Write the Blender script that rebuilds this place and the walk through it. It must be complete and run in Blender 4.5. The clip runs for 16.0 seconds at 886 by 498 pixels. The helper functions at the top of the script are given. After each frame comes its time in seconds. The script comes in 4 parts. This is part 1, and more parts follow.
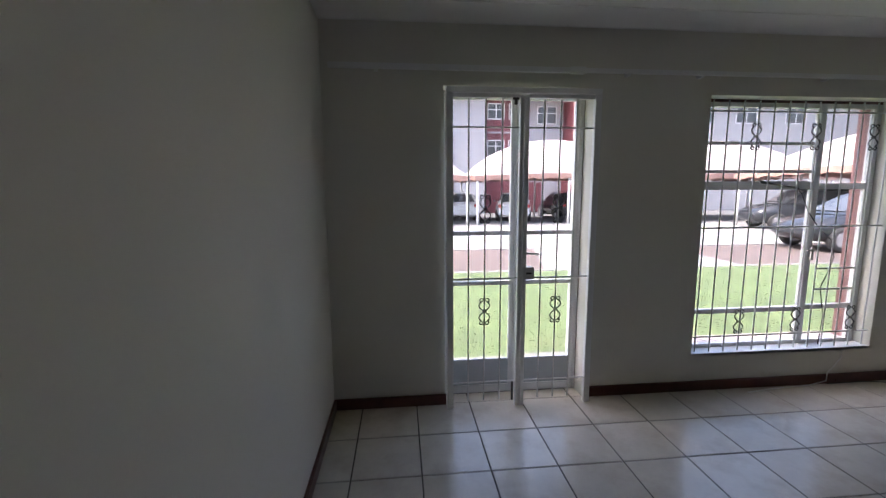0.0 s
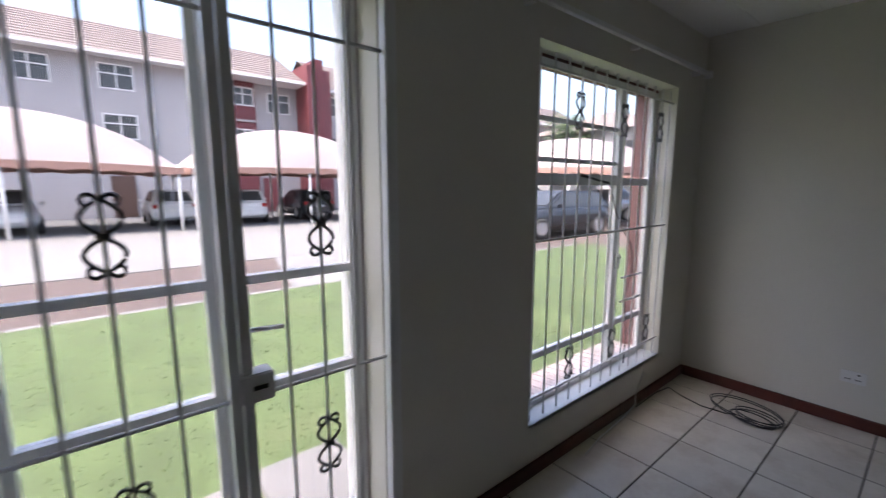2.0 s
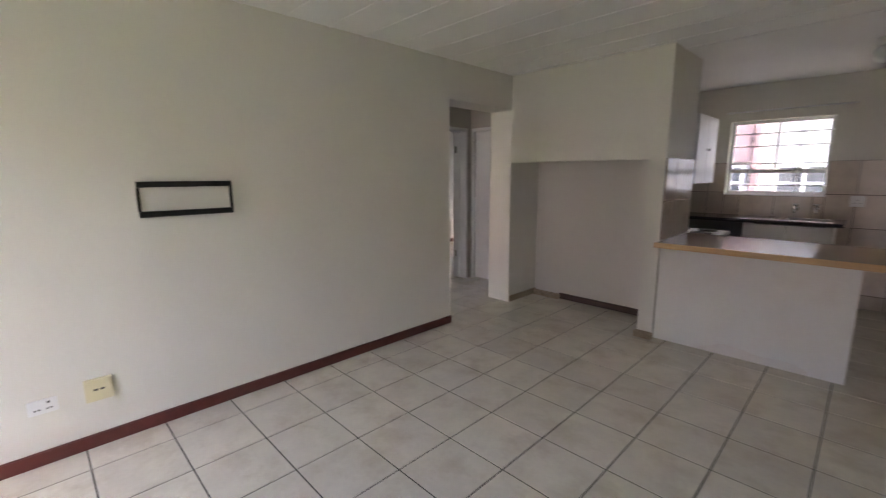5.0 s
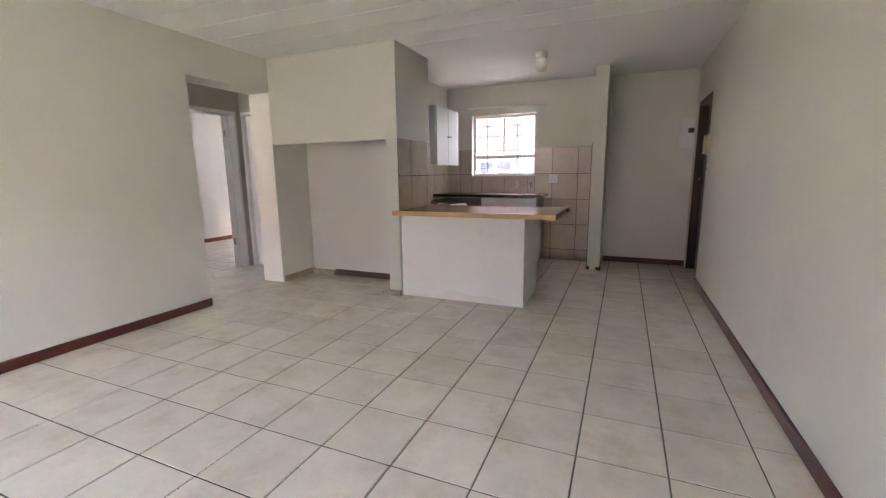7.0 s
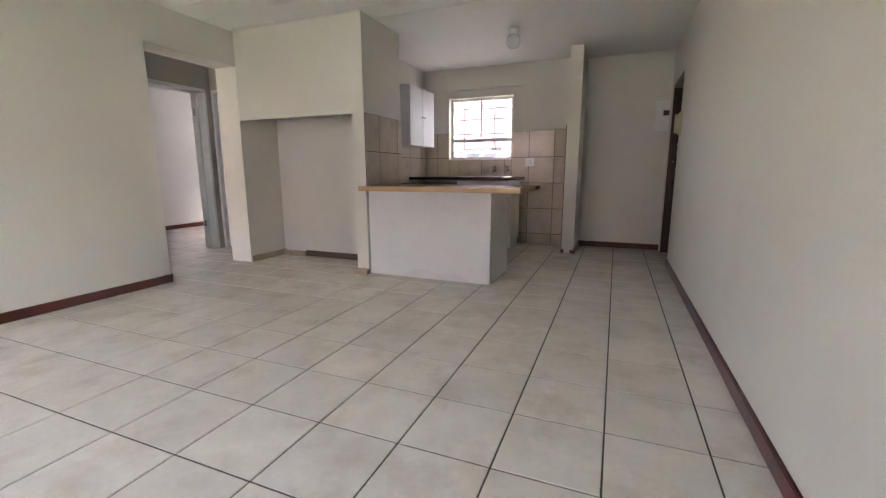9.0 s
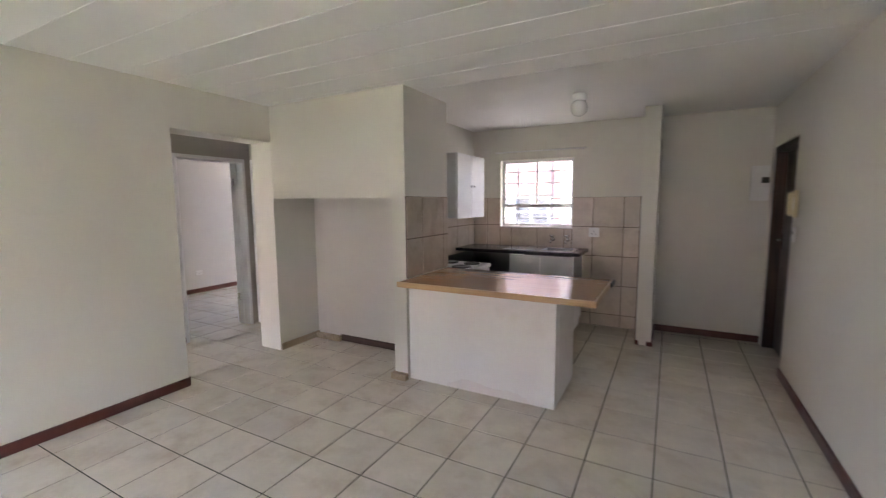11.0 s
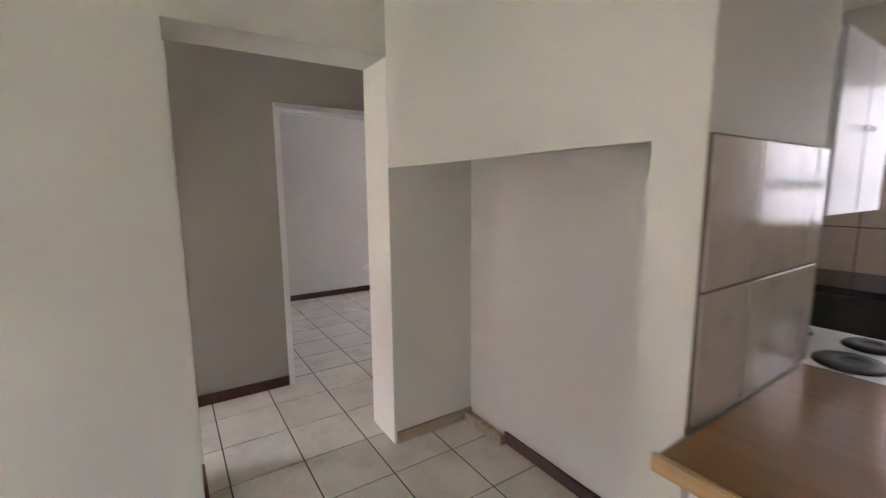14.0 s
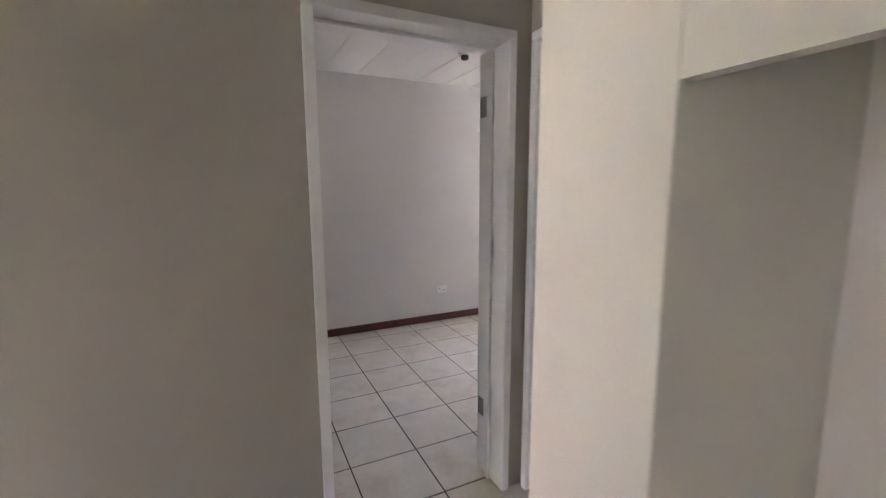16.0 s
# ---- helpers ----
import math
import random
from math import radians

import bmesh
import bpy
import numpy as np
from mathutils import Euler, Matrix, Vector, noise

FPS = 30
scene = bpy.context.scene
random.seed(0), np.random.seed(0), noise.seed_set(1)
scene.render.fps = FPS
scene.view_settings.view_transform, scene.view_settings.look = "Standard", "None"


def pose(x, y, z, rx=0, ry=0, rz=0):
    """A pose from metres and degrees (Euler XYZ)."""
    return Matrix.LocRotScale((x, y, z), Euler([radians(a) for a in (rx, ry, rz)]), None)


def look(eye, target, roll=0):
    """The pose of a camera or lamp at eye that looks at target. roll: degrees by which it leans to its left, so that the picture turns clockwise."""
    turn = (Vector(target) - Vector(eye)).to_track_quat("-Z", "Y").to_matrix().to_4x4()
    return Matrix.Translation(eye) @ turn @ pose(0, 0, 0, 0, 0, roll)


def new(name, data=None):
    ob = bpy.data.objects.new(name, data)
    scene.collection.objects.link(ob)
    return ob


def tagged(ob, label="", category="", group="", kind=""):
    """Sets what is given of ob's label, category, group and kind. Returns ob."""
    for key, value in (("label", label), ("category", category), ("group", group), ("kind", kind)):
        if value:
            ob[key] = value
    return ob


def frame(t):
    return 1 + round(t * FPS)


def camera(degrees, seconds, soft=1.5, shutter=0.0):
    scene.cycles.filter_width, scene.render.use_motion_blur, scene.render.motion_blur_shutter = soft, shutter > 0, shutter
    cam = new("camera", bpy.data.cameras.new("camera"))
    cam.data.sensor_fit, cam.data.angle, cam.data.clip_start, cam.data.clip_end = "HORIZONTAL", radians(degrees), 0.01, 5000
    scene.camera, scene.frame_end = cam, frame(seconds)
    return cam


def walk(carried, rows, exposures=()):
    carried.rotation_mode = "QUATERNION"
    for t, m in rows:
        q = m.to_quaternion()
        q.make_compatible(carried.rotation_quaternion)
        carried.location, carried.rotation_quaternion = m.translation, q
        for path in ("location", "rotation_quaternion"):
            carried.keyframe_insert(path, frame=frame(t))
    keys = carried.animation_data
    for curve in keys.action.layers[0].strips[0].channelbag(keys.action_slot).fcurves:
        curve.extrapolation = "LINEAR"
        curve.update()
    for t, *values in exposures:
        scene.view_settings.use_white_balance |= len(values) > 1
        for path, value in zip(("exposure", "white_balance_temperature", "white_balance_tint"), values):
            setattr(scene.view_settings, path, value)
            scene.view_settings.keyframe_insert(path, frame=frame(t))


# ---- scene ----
cam = camera(93.0, 16.0, soft=1.2, shutter=0.35)
PATH = [
    (0, (0.433, -2.72, 1.462), (0.63, -0.749, 1.186), -0.3),
    (0.5, (0.532, -2.225, 1.47), (0.849, -0.272, 1.182), -0.3),
    (1, (0.62, -1.813, 1.474), (1.186, 0.083, 1.183), -0.4),
    (1.5, (0.743, -1.466, 1.478), (1.67, 0.282, 1.183), -0.3),
    (2, (0.955, -1.204, 1.447), (2.224, 0.313, 1.154), 0.0),
    (2.5, (1.099, -1.019, 1.417), (2.735, 0.102, 1.159), -0.1),
    (3, (1.257, -0.865, 1.409), (3.174, -0.357, 1.148), 0.1),
    (3.5, (1.458, -0.935, 1.375), (3.441, -0.971, 1.119), -0.5),
    (4, (1.579, -1.044, 1.44), (3.477, -1.571, 1.097), -0.7),
    (4.5, (1.646, -1.059, 1.458), (3.321, -2.098, 1.116), -0.3),
    (5, (1.575, -1.024, 1.448), (2.978, -2.407, 1.103), -0.3),
    (5.2, (1.502, -0.992, 1.442), (2.795, -2.479, 1.1), -0.4),
    (7.5, (0.587, -1.204, 1.014), (1.335, -3.025, 0.659), -0.4),
    (8, (0.492, -1.236, 0.802), (1.235, -3.057, 0.44), -0.1),
    (10.5, (0.75, -1.567, 1.509), (1.492, -3.395, 1.18), -0.1),
    (11, (0.866, -1.912, 1.533), (1.81, -3.661, 1.311), -0.4),
    (11.5, (1.058, -2.267, 1.526), (2.186, -3.903, 1.303), -0.4),
    (12, (1.234, -2.625, 1.508), (2.414, -4.225, 1.286), -0.5),
    (12.5, (1.439, -2.995, 1.518), (2.724, -4.512, 1.297), -0.5),
    (13, (1.751, -3.315, 1.483), (3.174, -4.704, 1.266), -0.3),
    (13.5, (2.011, -3.616, 1.493), (3.532, -4.889, 1.234), -0.4),
    (14, (2.342, -3.857, 1.463), (3.999, -4.941, 1.182), -0.4),
    (14.5, (2.745, -3.993, 1.455), (4.479, -4.949, 1.175), -0.4),
    (15, (3.131, -4.128, 1.437), (4.891, -5.034, 1.155), -0.4),
    (15.5, (3.553, -4.25, 1.439), (5.341, -5.1, 1.157), -0.2),
    (16, (3.994, -4.306, 1.432), (5.775, -5.17, 1.145), -0.2),
]
walk(cam, [(t, look(eye, target, roll)) for t, eye, target, roll in PATH],
     [(0, 3.4, 6250, 21), (1.5, 3.1, 6250, 21), (2.5, 2.85, 6300, 21), (3.5, 3.1, 6300, 21), (4.0, 3.55, 6450, 22), (4.5, 4.6, 6900, 24), (5.0, 5.2, 7050, 24), (7.5, 6.2, 7050, 24), (10.5, 6.0, 6950, 24), (11, 6.12, 6950, 24), (12.5, 6.05, 6950, 23), (15, 6.25, 6950, 24), (16, 6.2, 6850, 23)])

# ---------------------------------------------------------------- world, sun
world = bpy.data.worlds.new("sky")
scene.world = world
world.use_nodes = True
wn = world.node_tree
sky = wn.nodes.new("ShaderNodeTexSky")
sky.sky_type = "NISHITA"
sky.sun_disc = False
sky.sun_elevation = radians(58)
sky.sun_rotation = radians(264.3)
sky.dust_density = 6.0
sky.air_density = 1.2
wn.links.new(sky.outputs[0], wn.nodes["Background"].inputs[0])
wn.nodes["Background"].inputs[1].default_value = 0.15
sun_data = bpy.data.lights.new("sun", "SUN")
sun_data.energy = 1.0
sun_data.angle = radians(10)
sun_data.color = (1.0, 0.96, 0.9)
sun = new("sun", sun_data)
sun.matrix_world = look((-10, -1, 20), (0, 0, 0))


# ---------------------------------------------------------------- materials
def mat(name, col, rough=0.6, metal=0.0, var=0.08, scale=3.0, fine=60.0, bump=0.1, rnd=0.0, stain=None, spec=0.5, island=0.0):
    """Painted, plastered or plain surface: colour varied at two scales, with fine relief."""
    m = bpy.data.materials.new(name)
    m.use_nodes = True
    nt = m.node_tree
    b = nt.nodes["Principled BSDF"]
    b.inputs["Roughness"].default_value = rough
    b.inputs["Metallic"].default_value = metal
    b.inputs["Specular IOR Level"].default_value = spec
    tc = nt.nodes.new("ShaderNodeNewGeometry")
    n1 = nt.nodes.new("ShaderNodeTexNoise")
    n1.inputs["Scale"].default_value = scale
    n1.inputs["Detail"].default_value = 5
    n2 = nt.nodes.new("ShaderNodeTexNoise")
    n2.inputs["Scale"].default_value = fine
    n2.inputs["Detail"].default_value = 3
    for n in (n1, n2):
        nt.links.new(tc.outputs["Position"], n.inputs["Vector"])
    mixv = nt.nodes.new("ShaderNodeMath")
    mixv.operation = "MULTIPLY_ADD"
    nt.links.new(n2.outputs["Fac"], mixv.inputs[0])
    mixv.inputs[1].default_value = 0.35
    nt.links.new(n1.outputs["Fac"], mixv.inputs[2])
    ramp = nt.nodes.new("ShaderNodeMapRange")
    nt.links.new(mixv.outputs[0], ramp.inputs["Value"])
    ramp.inputs["From Min"].default_value = 0.35
    ramp.inputs["From Max"].default_value = 1.0
    ramp.inputs["To Min"].default_value = 1 - var
    ramp.inputs["To Max"].default_value = 1 + var
    value = ramp.outputs["Result"]
    if rnd or island:
        oi = nt.nodes.new("ShaderNodeObjectInfo" if rnd else "ShaderNodeNewGeometry")
        r2 = nt.nodes.new("ShaderNodeMapRange")
        nt.links.new(oi.outputs["Random" if rnd else "Random Per Island"], r2.inputs["Value"])
        r2.inputs["To Min"].default_value = 1 - (rnd or island)
        r2.inputs["To Max"].default_value = 1 + (rnd or island)
        mu = nt.nodes.new("ShaderNodeMath")
        mu.operation = "MULTIPLY"
        nt.links.new(value, mu.inputs[0])
        nt.links.new(r2.outputs["Result"], mu.inputs[1])
        value = mu.outputs[0]
    vm = nt.nodes.new("ShaderNodeVectorMath")
    vm.operation = "SCALE"
    vm.inputs[0].default_value = col
    nt.links.new(value, vm.inputs["Scale"])
    out = vm.outputs["Vector"]
    if stain:
        scol, sscale, slo, shi = stain
        n3 = nt.nodes.new("ShaderNodeTexNoise")
        n3.inputs["Scale"].default_value = sscale
        n3.inputs["Detail"].default_value = 8
        n3.inputs["Roughness"].default_value = 0.65
        nt.links.new(tc.outputs["Position"], n3.inputs["Vector"])
        r3 = nt.nodes.new("ShaderNodeMapRange")
        nt.links.new(n3.outputs["Fac"], r3.inputs["Value"])
        r3.inputs["From Min"].default_value = slo
        r3.inputs["From Max"].default_value = shi
        mx = nt.nodes.new("ShaderNodeMix")
        mx.data_type = "RGBA"
        nt.links.new(r3.outputs["Result"], mx.inputs["Factor"])
        nt.links.new(out, mx.inputs["A"])
        mx.inputs["B"].default_value = (*scol, 1)
        out = mx.outputs["Result"]
    nt.links.new(out, b.inputs["Base Color"])
    rr = nt.nodes.new("ShaderNodeMapRange")
    nt.links.new(n1.outputs["Fac"], rr.inputs["Value"])
    rr.inputs["To Min"].default_value = max(0.02, rough * 0.8)
    rr.inputs["To Max"].default_value = min(1, rough * 1.2)
    nt.links.new(rr.outputs["Result"], b.inputs["Roughness"])
    if bump:
        bp = nt.nodes.new("ShaderNodeBump")
        bp.inputs["Strength"].default_value = bump
        bp.inputs["Distance"].default_value = 0.004
        nt.links.new(n2.outputs["Fac"], bp.inputs["Height"])
        nt.links.new(bp.outputs[0], b.inputs["Normal"])
    return m


def wood(name, dark, light, along=0, rough=0.35):
    """Wood grain stretched along one axis."""
    m = bpy.data.materials.new(name)
    m.use_nodes = True
    nt = m.node_tree
    b = nt.nodes["Principled BSDF"]
    tc = nt.nodes.new("ShaderNodeNewGeometry")
    mp = nt.nodes.new("ShaderNodeMapping")
    sc = [28.0, 28.0, 28.0]
    sc[along] = 1.6
    mp.inputs["Scale"].default_value = sc
    nt.links.new(tc.outputs["Position"], mp.inputs["Vector"])
    n1 = nt.nodes.new("ShaderNodeTexNoise")
    n1.inputs["Scale"].default_value = 1.0
    n1.inputs["Detail"].default_value = 7
    n1.inputs["Distortion"].default_value = 0.6
    nt.links.new(mp.outputs[0], n1.inputs["Vector"])
    cr = nt.nodes.new("ShaderNodeValToRGB")
    cr.color_ramp.elements[0].color = (*dark, 1)
    cr.color_ramp.elements[1].color = (*light, 1)
    cr.color_ramp.elements[0].position = 0.3
    cr.color_ramp.elements[1].position = 0.72
    nt.links.new(n1.outputs["Fac"], cr.inputs[0])
    nt.links.new(cr.outputs[0], b.inputs["Base Color"])
    rr = nt.nodes.new("ShaderNodeMapRange")
    nt.links.new(n1.outputs["Fac"], rr.inputs["Value"])
    rr.inputs["To Min"].default_value = rough * 0.75
    rr.inputs["To Max"].default_value = rough * 1.3
    nt.links.new(rr.outputs["Result"], b.inputs["Roughness"])
    bp = nt.nodes.new("ShaderNodeBump")
    bp.inputs["Strength"].default_value = 0.08
    bp.inputs["Distance"].default_value = 0.002
    nt.links.new(n1.outputs["Fac"], bp.inputs["Height"])
    nt.links.new(bp.outputs[0], b.inputs["Normal"])
    return m


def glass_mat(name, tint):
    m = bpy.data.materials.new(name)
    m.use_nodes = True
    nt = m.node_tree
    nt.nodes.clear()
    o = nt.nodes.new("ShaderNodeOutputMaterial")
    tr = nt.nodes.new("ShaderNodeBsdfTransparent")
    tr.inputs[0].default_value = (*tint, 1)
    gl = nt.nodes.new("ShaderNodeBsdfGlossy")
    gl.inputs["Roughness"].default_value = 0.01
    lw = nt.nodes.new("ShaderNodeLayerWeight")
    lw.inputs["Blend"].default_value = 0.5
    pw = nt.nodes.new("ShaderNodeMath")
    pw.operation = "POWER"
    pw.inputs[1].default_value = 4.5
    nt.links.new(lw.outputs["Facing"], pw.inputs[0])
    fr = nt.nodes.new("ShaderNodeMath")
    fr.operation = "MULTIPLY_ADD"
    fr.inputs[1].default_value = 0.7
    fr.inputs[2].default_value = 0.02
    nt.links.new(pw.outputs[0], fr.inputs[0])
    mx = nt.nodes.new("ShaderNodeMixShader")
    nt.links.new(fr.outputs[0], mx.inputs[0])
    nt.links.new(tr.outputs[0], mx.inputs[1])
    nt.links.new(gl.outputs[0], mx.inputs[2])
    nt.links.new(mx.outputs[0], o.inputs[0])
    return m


M_WALL = mat("wall_paint", (0.70, 0.68, 0.605), 0.55, var=0.035, scale=1.2, fine=90, bump=0.12, stain=((0.60, 0.575, 0.51), 0.9, 0.62, 0.85))
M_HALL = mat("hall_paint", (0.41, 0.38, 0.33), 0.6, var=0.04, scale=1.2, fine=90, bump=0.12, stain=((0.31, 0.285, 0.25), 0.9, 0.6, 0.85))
M_ALCOVE = mat("alcove_paint", (0.69, 0.655, 0.60), 0.6, var=0.04, scale=1.2, fine=90, bump=0.12)
# Wall paint greyed: the bedroom's cooler daylight is put into the colour.
M_BEDROOM_COOL = mat("bedroom_paint_cool", (0.64, 0.635, 0.605), 0.6, var=0.035, scale=1.2, fine=90, bump=0.12, stain=((0.56, 0.555, 0.53), 0.9, 0.62, 0.85))
M_CEIL = mat("ceiling_paint", (0.84, 0.835, 0.81), 0.7, var=0.03, scale=1.5, fine=80, bump=0.08)
M_WHITE = mat("white_enamel", (0.78, 0.78, 0.77), 0.35, var=0.04, scale=6, fine=70, bump=0.05, stain=((0.55, 0.53, 0.49), 5, 0.66, 0.9))
M_BARS = mat("bar_enamel", (0.74, 0.74, 0.73), 0.4, var=0.1, scale=20, fine=120, bump=0.1, stain=((0.3, 0.27, 0.24), 14, 0.64, 0.85))
M_SCROLL = mat("scroll_iron", (0.12, 0.118, 0.115), 0.5, var=0.2, scale=30, fine=120, bump=0.2)
M_BASE = mat("skirting_maroon", (0.105, 0.028, 0.022), 0.3, var=0.25, scale=8, fine=50, bump=0.15, stain=((0.03, 0.012, 0.01), 6, 0.58, 0.8))
M_RAW = wood("raw_timber", (0.28, 0.21, 0.14), (0.50, 0.40, 0.29), 1, 0.7)
M_DARKRAW = wood("dark_raw_timber", (0.05, 0.03, 0.025), (0.13, 0.075, 0.055), 0, 0.6)
M_TILE = mat("floor_tile_glaze", (0.68, 0.625, 0.535), 0.2, var=0.10, scale=5.5, fine=38, bump=0.03, rnd=0.05, stain=((0.52, 0.44, 0.345), 3.5, 0.50, 0.78))
M_TILEJ = mat("floor_tile_glaze_far", (0.68, 0.625, 0.535), 0.2, var=0.10, scale=5.5, fine=38, bump=0.03, island=0.05, stain=((0.52, 0.44, 0.345), 3.5, 0.50, 0.78))
M_GROUT = mat("floor_grout", (0.055, 0.045, 0.038), 0.9, var=0.35, scale=4, fine=60, bump=0.3)
M_KTILE = mat("wall_tile_glaze", (0.60, 0.515, 0.43), 0.14, var=0.10, scale=7, fine=30, bump=0.02, rnd=0.05, stain=((0.48, 0.395, 0.32), 5, 0.52, 0.8))
M_KGROUT = mat("wall_grout", (0.13, 0.09, 0.07), 0.9, var=0.3, scale=6, fine=60, bump=0.2)
M_TOP = wood("counter_laminate", (0.28, 0.15, 0.07), (0.33, 0.18, 0.088), 0, 0.2)
M_EDGE = wood("counter_edge", (0.42, 0.25, 0.11), (0.56, 0.37, 0.19), 0, 0.4)
M_DARKTOP = mat("dark_laminate", (0.035, 0.03, 0.034), 0.22, var=0.4, scale=25, fine=180, bump=0.03)
M_DOOR = wood("dark_door", (0.028, 0.012, 0.008), (0.07, 0.032, 0.02), 2, 0.4)
M_STEEL = mat("stainless", (0.62, 0.62, 0.63), 0.22, 1.0, var=0.06, scale=10, fine=150, bump=0.02)
M_CHROME = mat("chrome", (0.7, 0.7, 0.71), 0.12, 1.0, var=0.05, scale=20, fine=80, bump=0.0)
M_BLACK = mat("black_metal", (0.02, 0.018, 0.017), 0.4, var=0.3, scale=20, fine=90, bump=0.1)
M_CABLE = mat("cable_rubber", (0.03, 0.03, 0.032), 0.5, var=0.2, scale=10, fine=50, bump=0.0)
M_PLASTIC = mat("white_plastic", (0.76, 0.76, 0.74), 0.35, var=0.03, scale=20, fine=90, bump=0.0)
M_CREAM = mat("cream_plastic", (0.66, 0.60, 0.38), 0.4, var=0.05, scale=20, fine=90, bump=0.0)
M_SLOT = mat("socket_slot", (0.05, 0.045, 0.04), 0.6, var=0.1, bump=0.0)
M_LAMP = mat("opal_glass", (0.78, 0.78, 0.76), 0.15, var=0.03, scale=9, fine=60, bump=0.0)
# Glass colour darkened to dim the outdoor view; shadow rays skip the panes.
M_GLASS = glass_mat("dimmed_window_glass", (0.72, 0.73, 0.73))
M_HAZE = mat("door_panel_grey", (0.45, 0.49, 0.51), 0.4, var=0.06, scale=5, fine=70, bump=0.05)
M_MAROON = mat("maroon_paint", (0.15, 0.038, 0.042), 0.55, var=0.12, scale=2, fine=40, bump=0.2)
M_OUTER = mat("outer_wall_paint", (0.20, 0.095, 0.09), 0.6, var=0.12, scale=2, fine=40, bump=0.2)
M_FACADE = mat("facade_plaster", (0.36, 0.35, 0.355), 0.8, var=0.07, scale=0.6, fine=14, bump=0.2, stain=((0.34, 0.33, 0.33), 0.5, 0.55, 0.85))
M_ROOF = mat("roof_tiles", (0.21, 0.17, 0.155), 0.8, var=0.2, scale=2, fine=12, bump=0.4)
M_PANE = mat("dark_pane", (0.06, 0.065, 0.07), 0.08, var=0.2, scale=2, fine=10, bump=0.0)
M_GRASS = mat("lawn", (0.078, 0.112, 0.04), 0.9, var=0.35, scale=2.2, fine=55, bump=0.8, stain=((0.10, 0.115, 0.052), 1.1, 0.55, 0.8))
M_BLADE = mat("grass_blade", (0.095, 0.135, 0.046), 0.7, var=0.3, scale=3, fine=30, bump=0.0, island=0.25)
M_CONC = mat("concrete_paving", (0.20, 0.194, 0.185), 0.85, var=0.12, scale=0.8, fine=20, bump=0.2, stain=((0.155, 0.15, 0.14), 0.6, 0.55, 0.8))
M_BRICKPAVE = mat("brick_paving", (0.10, 0.074, 0.063), 0.85, var=0.18, scale=3, fine=25, bump=0.4, island=0.15)
M_ASPHALT = mat("asphalt", (0.12, 0.12, 0.12), 0.9, var=0.2, scale=1, fine=30, bump=0.4)
M_SHADE = mat("shade_cloth", (0.30, 0.255, 0.25), 0.8, var=0.05, scale=2, fine=60, bump=0.1)
M_VALANCE = mat("valance_cloth", (0.32, 0.19, 0.155), 0.8, var=0.1, scale=3, fine=60, bump=0.1)
M_CARW = mat("car_white", (0.72, 0.72, 0.73), 0.15, var=0.02, bump=0.0)
M_CARB = mat("car_dark", (0.025, 0.028, 0.033), 0.12, var=0.05, bump=0.0)
M_CARS = mat("car_silver", (0.40, 0.41, 0.43), 0.2, 0.6, var=0.03, bump=0.0)
M_TYRE = mat("tyre", (0.025, 0.025, 0.025), 0.85, var=0.1, bump=0.2)
M_RED = mat("tail_light", (0.35, 0.02, 0.02), 0.2, var=0.05, bump=0.0)
M_BARK = mat("bark", (0.12, 0.09, 0.07), 0.9, var=0.3, scale=6, fine=40, bump=0.6)
M_LEAF = mat("foliage", (0.055, 0.085, 0.03), 0.6, var=0.3, scale=3, fine=20, bump=0.0, island=0.35)
M_SILL = mat("sill_brick", (0.55, 0.45, 0.42), 0.7, var=0.12, scale=8, fine=40, bump=0.3, rnd=0.12)


# ---------------------------------------------------------------- mesh helpers
def bx(bm, x0, x1, y0, y1, z0, z1):
    v = [bm.verts.new((x, y, z)) for z in (z0, z1) for y in (y0, y1) for x in (x0, x1)]
    for q in ((0, 2, 3, 1), (4, 5, 7, 6), (0, 1, 5, 4), (2, 6, 7, 3), (0, 4, 6, 2), (1, 3, 7, 5)):
        bm.faces.new([v[i] for i in q])
    return bm


def boxes(*rows, bevel=0.0, seg=2):
    bm = bmesh.new()
    for r in rows:
        bx(bm, *r)
    if bevel:
        bmesh.ops.bevel(bm, geom=list(bm.edges), offset=bevel, segments=seg, affect="EDGES", clamp_overlap=True)
    return bm


def tube(bm, pts, r, n=6, closed=False):
    pts = [Vector(p) for p in pts]
    rings = []
    k = len(pts)
    up = Vector((0.13, 0.21, 0.97))
    for i, p in enumerate(pts):
        a = pts[(i - 1) % k] if (closed or i) else p
        b = pts[(i + 1) % k] if (closed or i < k - 1) else p
        d = (b - a).normalized()
        if abs(d.dot(up)) > 0.95:
            u = d.cross(Vector((1, 0.1, 0))).normalized()
        else:
            u = d.cross(up).normalized()
        w = d.cross(u)
        rings.append([bm.verts.new(p + r * (math.cos(2 * math.pi * j / n) * u + math.sin(2 * math.pi * j / n) * w)) for j in range(n)])
    for i in range(k if closed else k - 1):
        a, b = rings[i], rings[(i + 1) % k]
        for j in range(n):
            f = bm.faces.new((a[j], a[(j + 1) % n], b[(j + 1) % n], b[j]))
            f.smooth = True
    if not closed:
        bm.faces.new(rings[0][::-1])
        bm.faces.new(rings[-1])
    return bm


